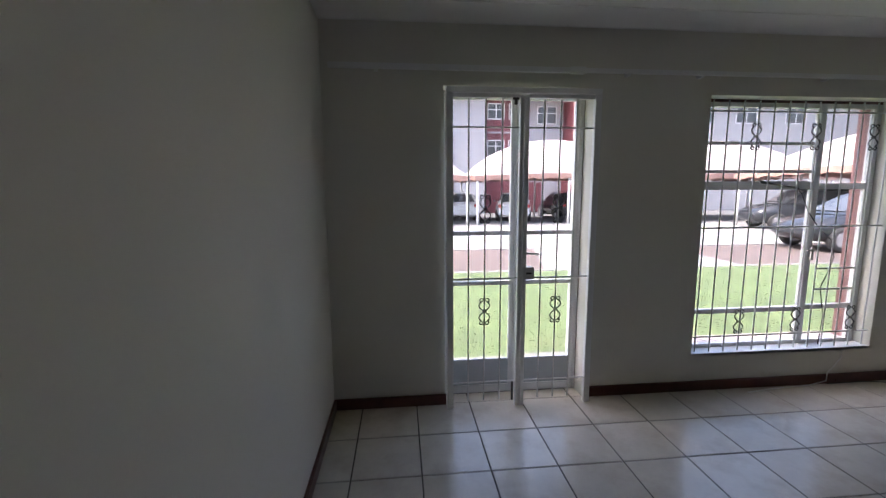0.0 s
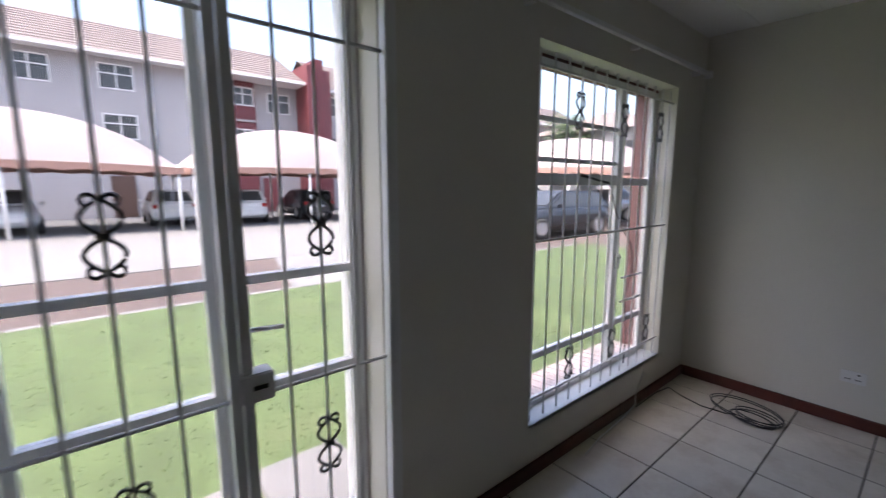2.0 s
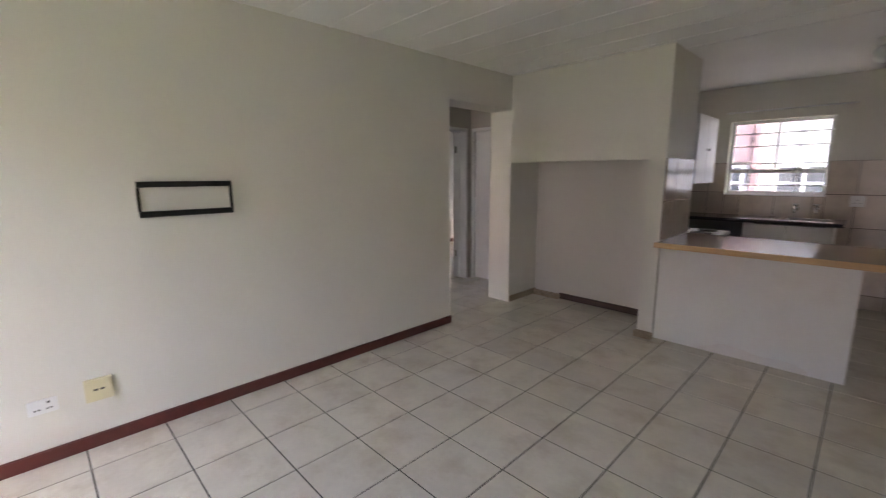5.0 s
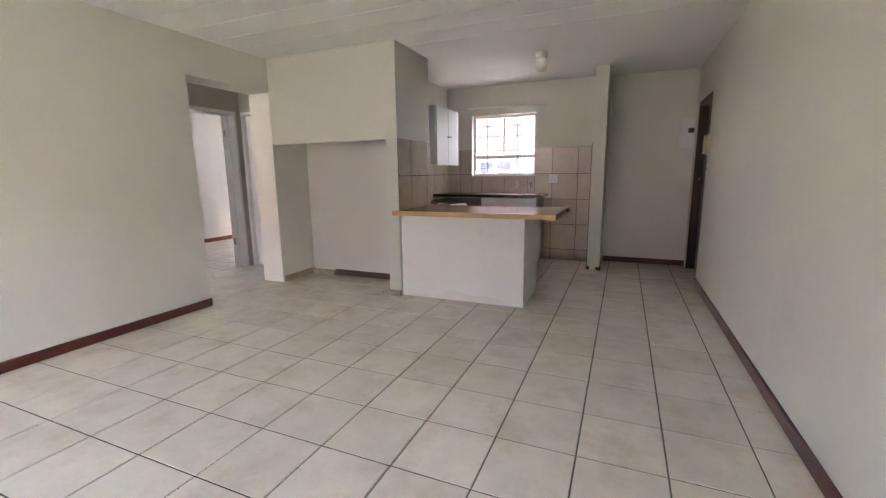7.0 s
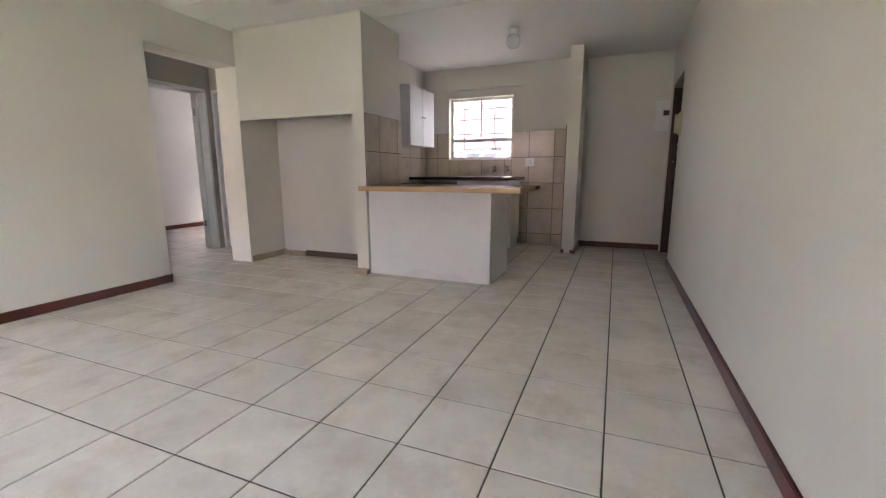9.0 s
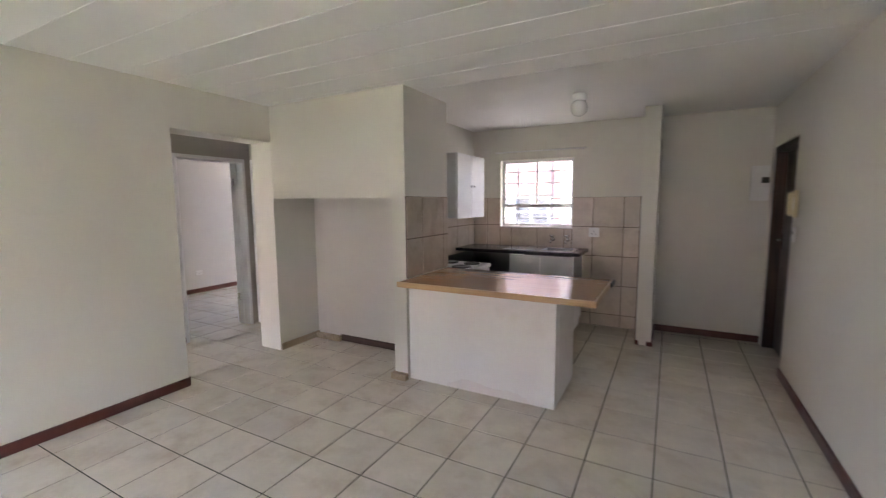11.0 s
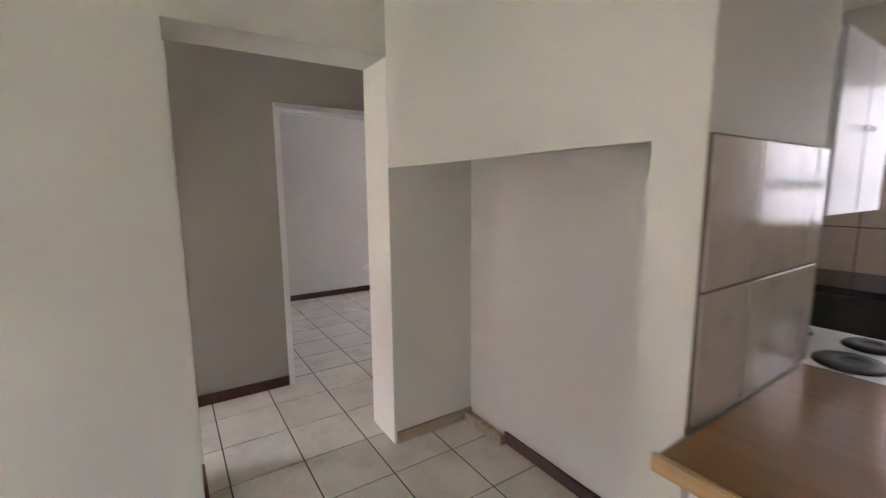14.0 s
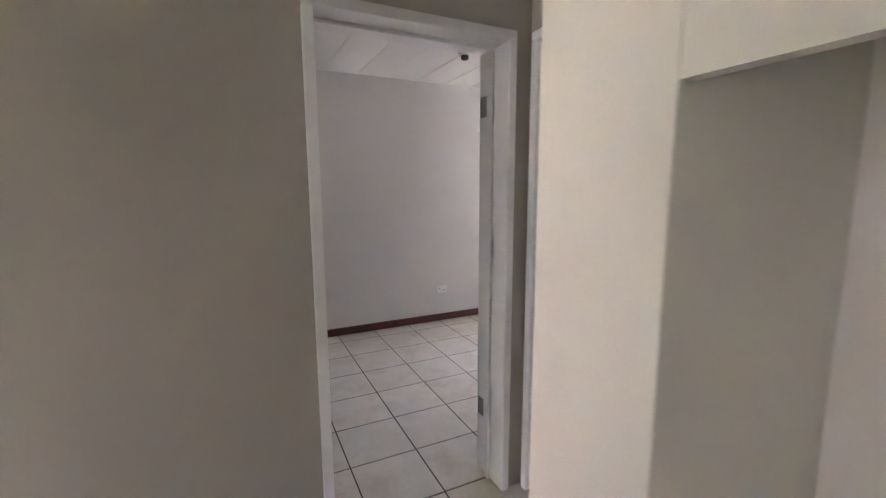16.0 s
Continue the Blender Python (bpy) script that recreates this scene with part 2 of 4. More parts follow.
def turned(bm, prof, n=20, c=(0, 0, 0), axis="z"):
    """A lathe: (radius, height) rows turned round an axis."""
    rings = []
    for r, h in prof:
        ring = []
        for j in range(n):
            a = 2 * math.pi * j / n
            p = (r * math.cos(a), r * math.sin(a), h)
            if axis == "x":
                p = (p[2], p[0], p[1])
            elif axis == "y":
                p = (p[0], p[2], p[1])
            ring.append(bm.verts.new(Vector(p) + Vector(c)))
        rings.append(ring)
    for a, b in zip(rings, rings[1:]):
        for j in range(n):
            f = bm.faces.new((a[j], a[(j + 1) % n], b[(j + 1) % n], b[j]))
            f.smooth = True
    bm.faces.new(rings[0][::-1])
    bm.faces.new(rings[-1])
    return bm


def to_mesh(name, bm, material):
    bmesh.ops.recalc_face_normals(bm, faces=list(bm.faces))
    me = bpy.data.meshes.new(name)
    bm.to_mesh(me)
    bm.free()
    me.materials.append(material)
    return me


def part(name, bm, material, parent=None, label=""):
    ob = new(name, to_mesh(name, bm, material))
    if parent:
        ob.parent = parent
    return tagged(ob, label)


def share(name, me, parent, loc, rot=None):
    """One more piece on an existing mesh."""
    ob = new(name, me)
    ob.parent = parent
    ob.location = loc
    if rot:
        ob.rotation_euler = rot
    return ob


def thing(name, label, category, at=(0, 0, 0), group="", kind=""):
    ob = new(name)
    ob.location = at
    ob.empty_display_size = 0.1
    return tagged(ob, label, category, group, kind)


def struct(name, bm, material, label, category):
    return tagged(part(name, bm, material), label, category, kind="structure")


# ---------------------------------------------------------------- plan
H = 2.48          # ceiling
XA = -0.035       # side wall with the front door
XW = 4.392         # wall with the bracket
XH = 4.685         # its far face
YO0, YO1, ZO = -3.895, -4.855, 2.135   # passage opening
YN = -4.857        # front of the alcove
YB = -5.405        # back of the alcove
XP0, XP1 = 2.812, 2.943               # pier beside the alcove
YQ = -5.605        # back of the pier
XK = 3.28         # kitchen side wall
YK = -7.295        # kitchen window wall
YE = -7.40        # entry end wall
XD = 5.523         # hall wall with the bedroom door
YS = -5.465        # hall end wall
FD = (0.712, 1.692, -0.02, 2.11)     # garden door opening
FW = (2.508, 3.951, 0.274, 2.083)     # garden window opening
KW = (1.936, 2.885, 1.206, 2.072)     # kitchen window opening
LR = 0.80        # lower rail of the garden door
PT = 0.365        # floor tile pitch
TX, TY = 0.153, -0.725

# ---------------------------------------------------------------- structure
floor = struct("floor", boxes((-0.3, 8.3, -8.2, 0.25, -0.14, -0.003)), M_GROUT, "beige glazed tile floor with dark grout", "floor")


def ceiling_piece(name, x0, x1, y0, y1, battens, label):
    bm = boxes((x0, x1, y0, y1, H, H + 0.15))
    y = y1 - 0.24
    while battens and y > y0 + 0.05:
        bx(bm, x0, x1, y - 0.014, y + 0.014, H - 0.004, H + 0.01)
        y -= 0.3
    return struct(name, bm, M_CEIL, label, "ceiling")


ceiling_piece("ceiling", -0.3, XH, -5.2, 0.25, True, "white boarded ceiling with raised joint strips")
ceiling_piece("ceiling_kitchen", -0.3, XH, -8.2, -5.2, False, "plain white painted kitchen ceiling")
ceiling_piece("ceiling_bedroom", XH, 8.3, -8.2, 0.25, True, "white boarded bedroom ceiling with joint strips")


def pierced(x0, x1, y0, y1, holes, z0=-0.12, z1=H):
    """A wall along x with rectangular holes (x0, x1, z0, z1) right through it."""
    bm = bmesh.new()
    x = x0
    for a, b, c, d in sorted(holes):
        bx(bm, x, a, y0, y1, z0, z1)
        if c > z0:
            bx(bm, a, b, y0, y1, z0, c)
        if d < z1:
            bx(bm, a, b, y0, y1, d, z1)
        x = b
    bx(bm, x, x1, y0, y1, z0, z1)
    bmesh.ops.remove_doubles(bm, verts=list(bm.verts), dist=0.0005)
    return bm


# Third hole in both leaves: unseen opening added to bring light into the hall.
struct("wall_north", pierced(-0.3, 8.3, 0.0, 0.125, [FD, FW, (4.85, 6.75, 0.4, 2.08)]), M_WALL, "cream painted wall with garden door and window", "wall")
struct("wall_north_outer", pierced(-0.3, 8.3, 0.125, 0.26, [(FD[0] + 0.001, FD[1] - 0.001, FD[2], FD[3]), (FW[0] + 0.03, FW[1] - 0.03, FW[2], FW[3] - 0.02), (4.85, 6.75, 0.4, 2.08)], -0.3, 2.7), M_OUTER, "brownish maroon painted outer wall face", "wall")
struct("wall_west", boxes((-0.3, XA, -6.40, 0, -0.12, H), (-0.3, XA, -7.29, -6.40, 2.06, H), (-0.3, -0.22, -7.29, -6.40, -0.12, 2.06), (-0.3, XA, YE, -7.29, -0.12, H)), M_WALL, "cream painted side wall", "wall")
struct("wall_east", boxes((XW, XH, YO0, 0, -0.12, H), (XW, XH, YO1, YO0, ZO, H), (XW, XH, -5.75, YO1, -0.12, H)), M_WALL, "cream painted wall with a passage opening", "wall")
struct("wall_alcove", boxes((XP1, XW, YQ, YB, -0.12, H)), M_ALCOVE, "pinkish grey painted back wall of the alcove", "wall")
struct("wall_bulkhead", boxes((XP1, XW, YN - 0.03, YN, 1.577, H)), M_WALL, "cream painted board closing the alcove above", "wall")
struct("wall_pier", boxes((XP0, XP1, YQ, YN, -0.12, H)), M_WALL, "cream painted pier beside the alcove", "wall")
struct("wall_kitchen_east", boxes((XK, XW, -8.0, YQ, -0.12, H)), M_WALL, "painted kitchen side wall", "wall")
struct("wall_south", pierced(1.06, XK, YK - 0.24, YK, [KW]), M_WALL, "painted kitchen window wall", "wall")
struct("wall_entry", boxes((-0.3, 1.06, YE - 0.2, YE, -0.12, H)), M_WALL, "painted end wall of the entry", "wall")
struct("wall_stub", boxes((0.985, 1.135, YE, -6.745, -0.12, H)), M_WALL, "narrow cream painted wall stub", "wall")
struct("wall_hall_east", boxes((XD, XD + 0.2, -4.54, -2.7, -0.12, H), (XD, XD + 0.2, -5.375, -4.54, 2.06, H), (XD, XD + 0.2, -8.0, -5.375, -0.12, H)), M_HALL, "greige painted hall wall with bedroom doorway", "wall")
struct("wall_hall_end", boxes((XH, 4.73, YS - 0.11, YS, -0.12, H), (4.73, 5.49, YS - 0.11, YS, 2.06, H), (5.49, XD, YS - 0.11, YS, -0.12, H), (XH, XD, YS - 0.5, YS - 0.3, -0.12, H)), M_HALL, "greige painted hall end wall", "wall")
# Unseen doorway added here so the north opening's light reaches the hall.
struct("wall_hall_north", boxes((XH, 4.72, -2.9, -2.7, -0.12, H), (4.72, XD - 0.02, -2.9, -2.7, 2.05, H), (XD - 0.02, XD, -2.9, -2.7, -0.12, H), (XD + 0.2, 8.3, -2.9, -2.7, -0.12, H)), M_WALL, "painted hall and bedroom wall", "wall")
struct("wall_bedroom_west", boxes((XD + 0.201, XD + 0.212, -4.53, -2.9, -0.003, H), (XD + 0.201, XD + 0.212, -8.0, -5.385, -0.003, H), (XD + 0.201, XD + 0.212, -5.385, -4.53, 2.07, H)), M_WALL, "cream plaster on the bedroom side of the wall", "wall")
struct("wall_bedroom_east", boxes((8.02, 8.3, -8.2, 0.0, -0.12, H)), M_BEDROOM_COOL, "painted bedroom wall, cool daylight put into its colour", "wall")
struct("wall_bedroom_south", pierced(XD + 0.2, 8.02, -8.2, -8.0, [(6.75, 7.45, 1.0, 1.95)]), M_WALL, "painted bedroom wall with window opening", "wall")


def skirting(name, x0, x1, y0, y1, material=M_BASE, h=0.075, label="dark maroon painted timber skirting"):
    return struct(name, boxes((x0, x1, y0, y1, 0.0, h), bevel=0.004), material, label, "skirting")


struct("trim", boxes((XH - 0.012, XH + 0.02, YO0 - 0.014, YO0 - 0.001, 0.0, ZO - 0.002), bevel=0.006), M_WALL, "pale painted corner strip at the passage", "trim")
S = 0.018
skirting("baseboard", XA, XA + S, -6.40, -S)
skirting("baseboard", XA, 0.72, -S, 0)
skirting("baseboard", 1.718, XW, -S, 0)
skirting("baseboard", XW - S, XW, YO0 - 0.005, -S)
skirting("baseboard", XW, XH + 0.0, YO0 - S, YO0)
skirting("baseboard", XA, 0.984, YE, YE + S)
skirting("baseboard", 0.985 - S, 0.985, YE + S, -6.74)
skirting("baseboard", 0.985 - S, 1.03, -6.744, -6.744 + S, h=0.045)
skirting("baseboard", 1.105, 1.137, -6.744, -6.744 + S, h=0.05)
skirting("baseboard", XD - S, XD, -4.53, -2.7)
skirting("baseboard", 8.02 - S, 8.02, -8.0, -2.9)
skirting("baseboard", XW - 0.016, XW, YB, YN - 0.01, M_RAW, 0.07, "bare pale timber skirting inside the alcove")
skirting("baseboard", XP1 + 0.02, 4.05, YB, YB + S, M_DARKRAW, 0.07, "stripped dark timber skirting in the alcove")
tagged(part("timber_offcut", boxes((4.03, 4.37, YB + 0.02, YB + 0.065, 0.0, 0.06), bevel=0.004), M_RAW), "loose pale timber offcut lying in the alcove", "timber")
skirting("baseboard", XP0 - 0.01, XP1 + 0.012, YN, YN + 0.055, M_RAW, 0.055, "pale bare timber block at the pier foot")

# ---------------------------------------------------------------- iron scroll and bars


def scroll_mesh():
    bm = bmesh.new()
    for s in (-1, 1):
        for f in (-1, 1):
            pts = []
            for i in range(15):
                u = i / 14
                pts.append((s * (0.006 + 0.03 * math.sin(math.pi * min(1, u * 1.02)) ** 0.9), 0, f * (0.006 + 0.07 * u)))
            for i in range(1, 9):
                a = i / 8 * 1.5 * math.pi
                pts.append((s * (0.006 + 0.013 * (1 - math.cos(a))), 0, f * (0.076 + 0.013 * math.sin(a))))
            tube(bm, pts, 0.0052, 5)
    bx(bm, -0.014, 0.014, -0.006, 0.006, -0.006, 0.006)
    return to_mesh("scroll", bm, M_SCROLL)


SCROLL = scroll_mesh()


def bar_mesh(name, length, r=0.005, axis="z", material=M_BARS):
    d = {"z": (0, 0, 1), "x": (1, 0, 0)}[axis]
    return to_mesh(name, tube(bmesh.new(), [(0, 0, 0), tuple(length * c for c in d)], r, 8), material)


# ---------------------------------------------------------------- security gate
gate = thing("security_gate", "white painted steel double security gate with scrolls", "security gate", (0, -0.06, 0))
for x0, x1, z1 in ((0.722, 0.763, 2.055), (1.187, 1.212, 2.03), (1.218, 1.244, 2.03), (1.672, 1.713, 2.055)):
    part("gate_post", boxes((x0, x1, -0.02, 0.02, 0.0, z1), bevel=0.003), M_WHITE, gate)
part("top_rail", boxes((0.722, 1.713, -0.02, 0.02, 2.057, 2.09), bevel=0.003), M_WHITE, gate)
part("leaf_top_rail", boxes((0.765, 1.186, -0.012, 0.012, 2.028, 2.053), bevel=0.003), M_WHITE, gate)
part("leaf_top_rail", boxes((1.245, 1.67, -0.012, 0.012, 2.028, 2.053), bevel=0.003), M_WHITE, gate)
vb = bar_mesh("bar", 1.985)
hb = bar_mesh("crossbar", 0.433, 0.006, "x")
for lx in (0.757, 1.24):
    for i in range(3):
        share("bar", vb, gate, (lx + 0.107 * (i + 1), 0, 0.045))
    for z in (0.17, 0.885, 1.852):
        share("crossbar", hb, gate, (lx, 0.008, z))
    for z in (0.668, 1.343):
        share("scroll", SCROLL, gate, (lx + 0.214, -0.004, z))
lock = part("lock_box", boxes((1.21, 1.295, -0.03, 0.03, 0.88, 0.96), bevel=0.004), M_WHITE, gate)
part("keyhole", boxes((1.24, 1.277, -0.034, -0.0295, 0.916, 0.928), bevel=0.001), M_SLOT, lock)
part("bolt", boxes((1.165, 1.177, 0.005, 0.02, 0.03, 0.16), bevel=0.002), M_SLOT, gate)
part("bolt_tongue", boxes((1.135, 1.175, -0.03, -0.013, 2.015, 2.027), (1.147, 1.163, -0.03, -0.013, 1.985, 2.015), bevel=0.001), M_SLOT, gate)

# ---------------------------------------------------------------- garden door
gd = thing("door_1", "white steel glazed double garden door, closed", "door", (0, 0.15, 0), kind="structure")
for x0, x1 in ((FD[0] + 0.002, FD[0] + 0.022), (FD[1] - 0.022, FD[1] - 0.002)):
    part("jamb", boxes((x0, x1, -0.025, 0.112, 0.0, 2.108), bevel=0.003), M_WHITE, gd)
part("head", boxes((FD[0] + 0.024, FD[1] - 0.024, -0.025, 0.035, 2.09, 2.108), bevel=0.003), M_WHITE, gd)
for x0, x1 in ((0.737, 1.213), (1.217, 1.667)):
    leaf = part("door_leaf", boxes((x0, x0 + 0.025, -0.02, 0.02, 0.005, 2.087), (x1 - 0.025, x1, -0.02, 0.02, 0.005, 2.087), (x0 + 0.025, x1 - 0.025, -0.02, 0.02, 2.06, 2.087),
                                   (x0 + 0.025, x1 - 0.025, -0.02, 0.02, 1.153, 1.18), (x0 + 0.025, x1 - 0.025, -0.02, 0.02, LR, LR + 0.027), (x0 + 0.025, x1 - 0.025, -0.02, 0.02, 0.005, 0.06)), M_WHITE, gd)
    part("kick_panel", boxes((x0 + 0.025, x1 - 0.025, -0.008, 0.012, 0.06, 0.25)), M_HAZE, leaf, "grey pressed steel kick panel")
    for z0, z1 in ((0.25, LR), (LR + 0.027, 1.153), (1.18, 2.06)):
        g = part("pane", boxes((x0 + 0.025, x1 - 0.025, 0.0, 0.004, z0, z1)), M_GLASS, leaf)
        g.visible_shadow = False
part("lock_case", boxes((1.243, 1.30, -0.021, 0.018, LR + 0.028, 1.152), bevel=0.003), M_WHITE, gd, "white steel lock case beside the stile")
hnd = part("handle_plate", boxes((1.258, 1.286, -0.029, -0.0215, 0.90, 1.10), bevel=0.002), M_CHROME, gd)
part("lever", tube(bmesh.new(), [(1.272, -0.03, 1.03), (1.272, -0.07, 1.03), (1.284, -0.078, 1.028), (1.38, -0.08, 1.022)], 0.008, 8), M_CHROME, hnd, "chrome lever handle")
struct("threshold", boxes((FD[0], FD[1], 0.125, 0.4, -0.13, 0.0), bevel=0.004), M_CONC, "grey concrete door threshold", "threshold")

# ---------------------------------------------------------------- garden window
gw = thing("window_1", "white steel garden window with top and side casements", "window", (0, 0.135, 0), kind="structure")
a0, a1, c0, c1 = FW
part("window_frame", boxes((a0 + 0.002, a0 + 0.06, -0.012, 0.02, c0 + 0.004, c1 - 0.02), (a1 - 0.06, a1 - 0.002, -0.012, 0.02, c0 + 0.004, c1 - 0.02), (a0 + 0.06, a1 - 0.06, -0.02, 0.02, c1 - 0.05, c1 - 0.02), (a0 + 0.06, a1 - 0.06, -0.02, 0.02, c0, c0 + 0.03)), M_WHITE, gw)
part("mullion", boxes((3.45, 3.50, -0.022, 0.022, c0 + 0.03, c1 - 0.05), bevel=0.003), M_WHITE, gw)
part("transom", boxes((a0 + 0.06, 3.45, -0.022, 0.022, 1.455, 1.515), bevel=0.003), M_WHITE, gw)
part("transom", boxes((3.50, a1 - 0.06, -0.022, 0.022, 1.455, 1.50), bevel=0.003), M_WHITE, gw)
part("transom", boxes((a0 + 0.06, 3.45, -0.018, 0.018, 0.535, 0.57), bevel=0.003), M_WHITE, gw)
part("transom", boxes((3.50, a1 - 0.06, -0.018, 0.018, 0.545, 0.58), bevel=0.003), M_WHITE, gw)
for z in (1.785, 1.585):
    part("glazing_bar", boxes((a0 + 0.06, 3.45, -0.012, 0.012, z - 0.011, z + 0.011), bevel=0.002), M_WHITE, gw)
part("casement_stay", boxes((3.53, 3.87, -0.05, -0.04, 0.70, 0.715), (3.53, 3.87, -0.05, -0.04, 0.86, 0.872), bevel=0.002), M_WHITE, gw)
part("casement_catch", boxes((3.47, 3.49, -0.05, -0.022, 0.93, 1.03), (3.43, 3.49, -0.06, -0.045, 1.0, 1.015), bevel=0.002), M_CHROME, gw)
for x0, x1 in ((a0 + 0.06, 3.45), (3.50, a1 - 0.06)):
    for z0, z1 in ((c0 + 0.03, 0.54), (0.575, 1.457), (1.512, c1 - 0.05)):
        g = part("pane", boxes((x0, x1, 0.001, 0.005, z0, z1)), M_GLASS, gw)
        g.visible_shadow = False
sill = struct("window_sill", boxes((a0, a1, 0.0, 0.115, c0 - 0.02, c0 + 0.003), bevel=0.003), M_WHITE, "white painted inner window sill", "sill")
osill = thing("outer_sill", "pale brick on edge outer window sill", "sill", (0, 0, 0), kind="structure")
sb = to_mesh("sill_brick", boxes((-0.036, 0.036, -0.11, 0.11, -0.04, 0.02), bevel=0.005, seg=1), M_SILL)
for i in range(18):
    share("brick", sb, osill, (a0 + 0.07 + i * 0.079, 0.27, c0 - 0.012 + 0.002 * math.sin(i * 5)), (radians(-6), 0, 0))

grille = thing("window_grille", "white steel window burglar grille with iron scrolls", "window grille", (0, 0.03, 0))
gl = bar_mesh("bar", c1 - c0 - 0.03)
gx = bar_mesh("crossbar", a1 - a0 - 0.004, 0.006, "x")
for i in range(13):
    share("bar", gl, grille, (a0 + 0.045 + i * 0.1135, 0, c0 + 0.005))
for z in (0.395, 1.19, 1.985):
    share("crossbar", gx, grille, (a0 + 0.002, -0.008, z))
for i in (2, 6, 10):
    for z in (0.50, 1.82):
        share("scroll", SCROLL, grille, (a0 + 0.045 + (i + 0.9) * 0.1135, -0.002, z))

# curtain track above both openings
rod = thing("curtain_track", "white metal curtain track on wall brackets", "curtain track", (0, 0, 2.2))
part("rail", boxes((0.02, 1.55, -0.075, -0.05, -0.016, 0.016), (1.55, 4.26, -0.078, -0.053, -0.013, 0.013), bevel=0.003), M_WHITE, rod)
part("rail_cap", boxes((1.50, 1.60, -0.082, -0.045, -0.02, 0.02), bevel=0.004), M_WHITE, rod)
part("rail_cap", boxes((4.25, 4.275, -0.085, -0.04, -0.025, 0.022), bevel=0.004), M_WHITE, rod)
for x in (0.3, 1.9, 2.4, 3.3, 4.15):
    part("bracket", boxes((x - 0.012, x + 0.012, -0.05, -0.001, -0.02, 0.012), bevel=0.002), M_WHITE, rod)

# ---------------------------------------------------------------- wall with bracket
tv = thing("wall_bracket", "black steel screen bracket screwed to the wall", "wall bracket", (XW, -1.70, 1.325))
for z in (-0.082, 0.082):
    part("rail", boxes((-0.022, -0.002, -0.242, 0.242, z - 0.016, z + 0.016), (-0.03, -0.02, -0.242, 0.242, z - 0.016, z - 0.011), (-0.03, -0.02, -0.242, 0.242, z + 0.011, z + 0.016), bevel=0.001), M_BLACK, tv)
for y in (-0.238, 0.238):
    part("end_strip", boxes((-0.018, -0.002, y - 0.007, y + 0.007, -0.065, 0.065), bevel=0.001), M_BLACK, tv)


def plate(name, label, cat, pos, n, w, h, material, slots, d=0.012):
    """A wall plate with slots; n is the way it faces, along x or y."""
    t = thing(name, label, cat, pos)
    ax, sg = n
    def oriented(u0, u1, d0, d1, z0, z1, bev=0.002):
        lo, hi = sorted((sg * d0, sg * d1))
        return boxes((lo, hi, u0, u1, z0, z1) if ax == "x" else (u0, u1, lo, hi, z0, z1), bevel=bev)
    part("cover", oriented(-w / 2, w / 2, 0, d, -h / 2, h / 2, 0.003), material, t)
    for u, z, a, b in slots:
        part("slot", oriented(u - a / 2, u + a / 2, d, d + 0.002, z - b / 2, z + b / 2, 0.0005), M_SLOT, t)
    return t


plate("power_socket", "white plastic double power socket low on the wall", "power socket", (XW, -0.955, 0.31), ("x", -1), 0.115, 0.075, M_PLASTIC, [(-0.03, -0.012, 0.008, 0.008), (-0.016, -0.012, 0.008, 0.008), (0.016, -0.012, 0.008, 0.008), (0.03, -0.012, 0.008, 0.008), (-0.023, 0.02, 0.012, 0.01)])
plate("phone_socket", "cream plastic telephone outlet on the wall", "phone socket", (XW, -1.178, 0.325), ("x", -1), 0.12, 0.12, M_CREAM, [(-0.014, 0.004, 0.02, 0.01), (0.014, 0.004, 0.02, 0.01)], 0.028)
plate("power_socket", "white plastic power socket on kitchen wall tiles", "power socket", (1.674, YK + 0.012, 1.154), ("y", 1), 0.12, 0.115, M_PLASTIC, [(-0.02, -0.02, 0.01, 0.01), (0.02, -0.02, 0.01, 0.01), (0, 0.015, 0.01, 0.01)])
plate("cooker_switch", "white plastic cooker isolator switch on tiles", "switch", (XK - 0.012, -6.12, 1.16), ("x", -1), 0.085, 0.14, M_PLASTIC, [(0, 0.02, 0.02, 0.03)])
plate("power_socket", "white plastic power socket on the bedroom wall", "power socket", (8.02, -6.24, 0.345), ("x", -1), 0.12, 0.075, M_PLASTIC, [(-0.03, -0.01, 0.012, 0.01), (0.0, -0.01, 0.012, 0.01), (0.03, 0.012, 0.012, 0.01)])
tagged(part("wall_hook", boxes((8.055, 8.069, -5.36, -5.31, 1.125, 1.14), bevel=0.003), M_PLASTIC), "small white hook on the bedroom wall", "hook")

# coil of cable on the floor, and the lead up to the window
coil = thing("cable_coil", "dark cable coiled loosely on the tiles", "cable", (0, 0, 0))
rng = random.Random(4)
for k in range(6):
    r, ox, oy = 0.12 + rng.uniform(-0.045, 0.05), rng.uniform(-0.05, 0.05), rng.uniform(-0.07, 0.07)
    bm = tube(bmesh.new(), [(4.06 + ox + r * 0.85 * math.cos(a * math.pi / 16), -0.55 + oy + r * 1.25 * math.sin(a * math.pi / 16 + 0.2), 0.005 + 0.004 * k) for a in range(32)], 0.0036, 6, True)
    part("loop", bm, M_CABLE, coil)
bm = tube(bmesh.new(), [(3.97, -0.45, 0.005), (3.95, -0.30, 0.005), (4.0, -0.15, 0.005), (4.06, -0.05, 0.005), (3.9, -0.03, 0.01), (3.6, -0.028, 0.005)], 0.0036, 6)
part("lead", bm, M_CABLE, coil)
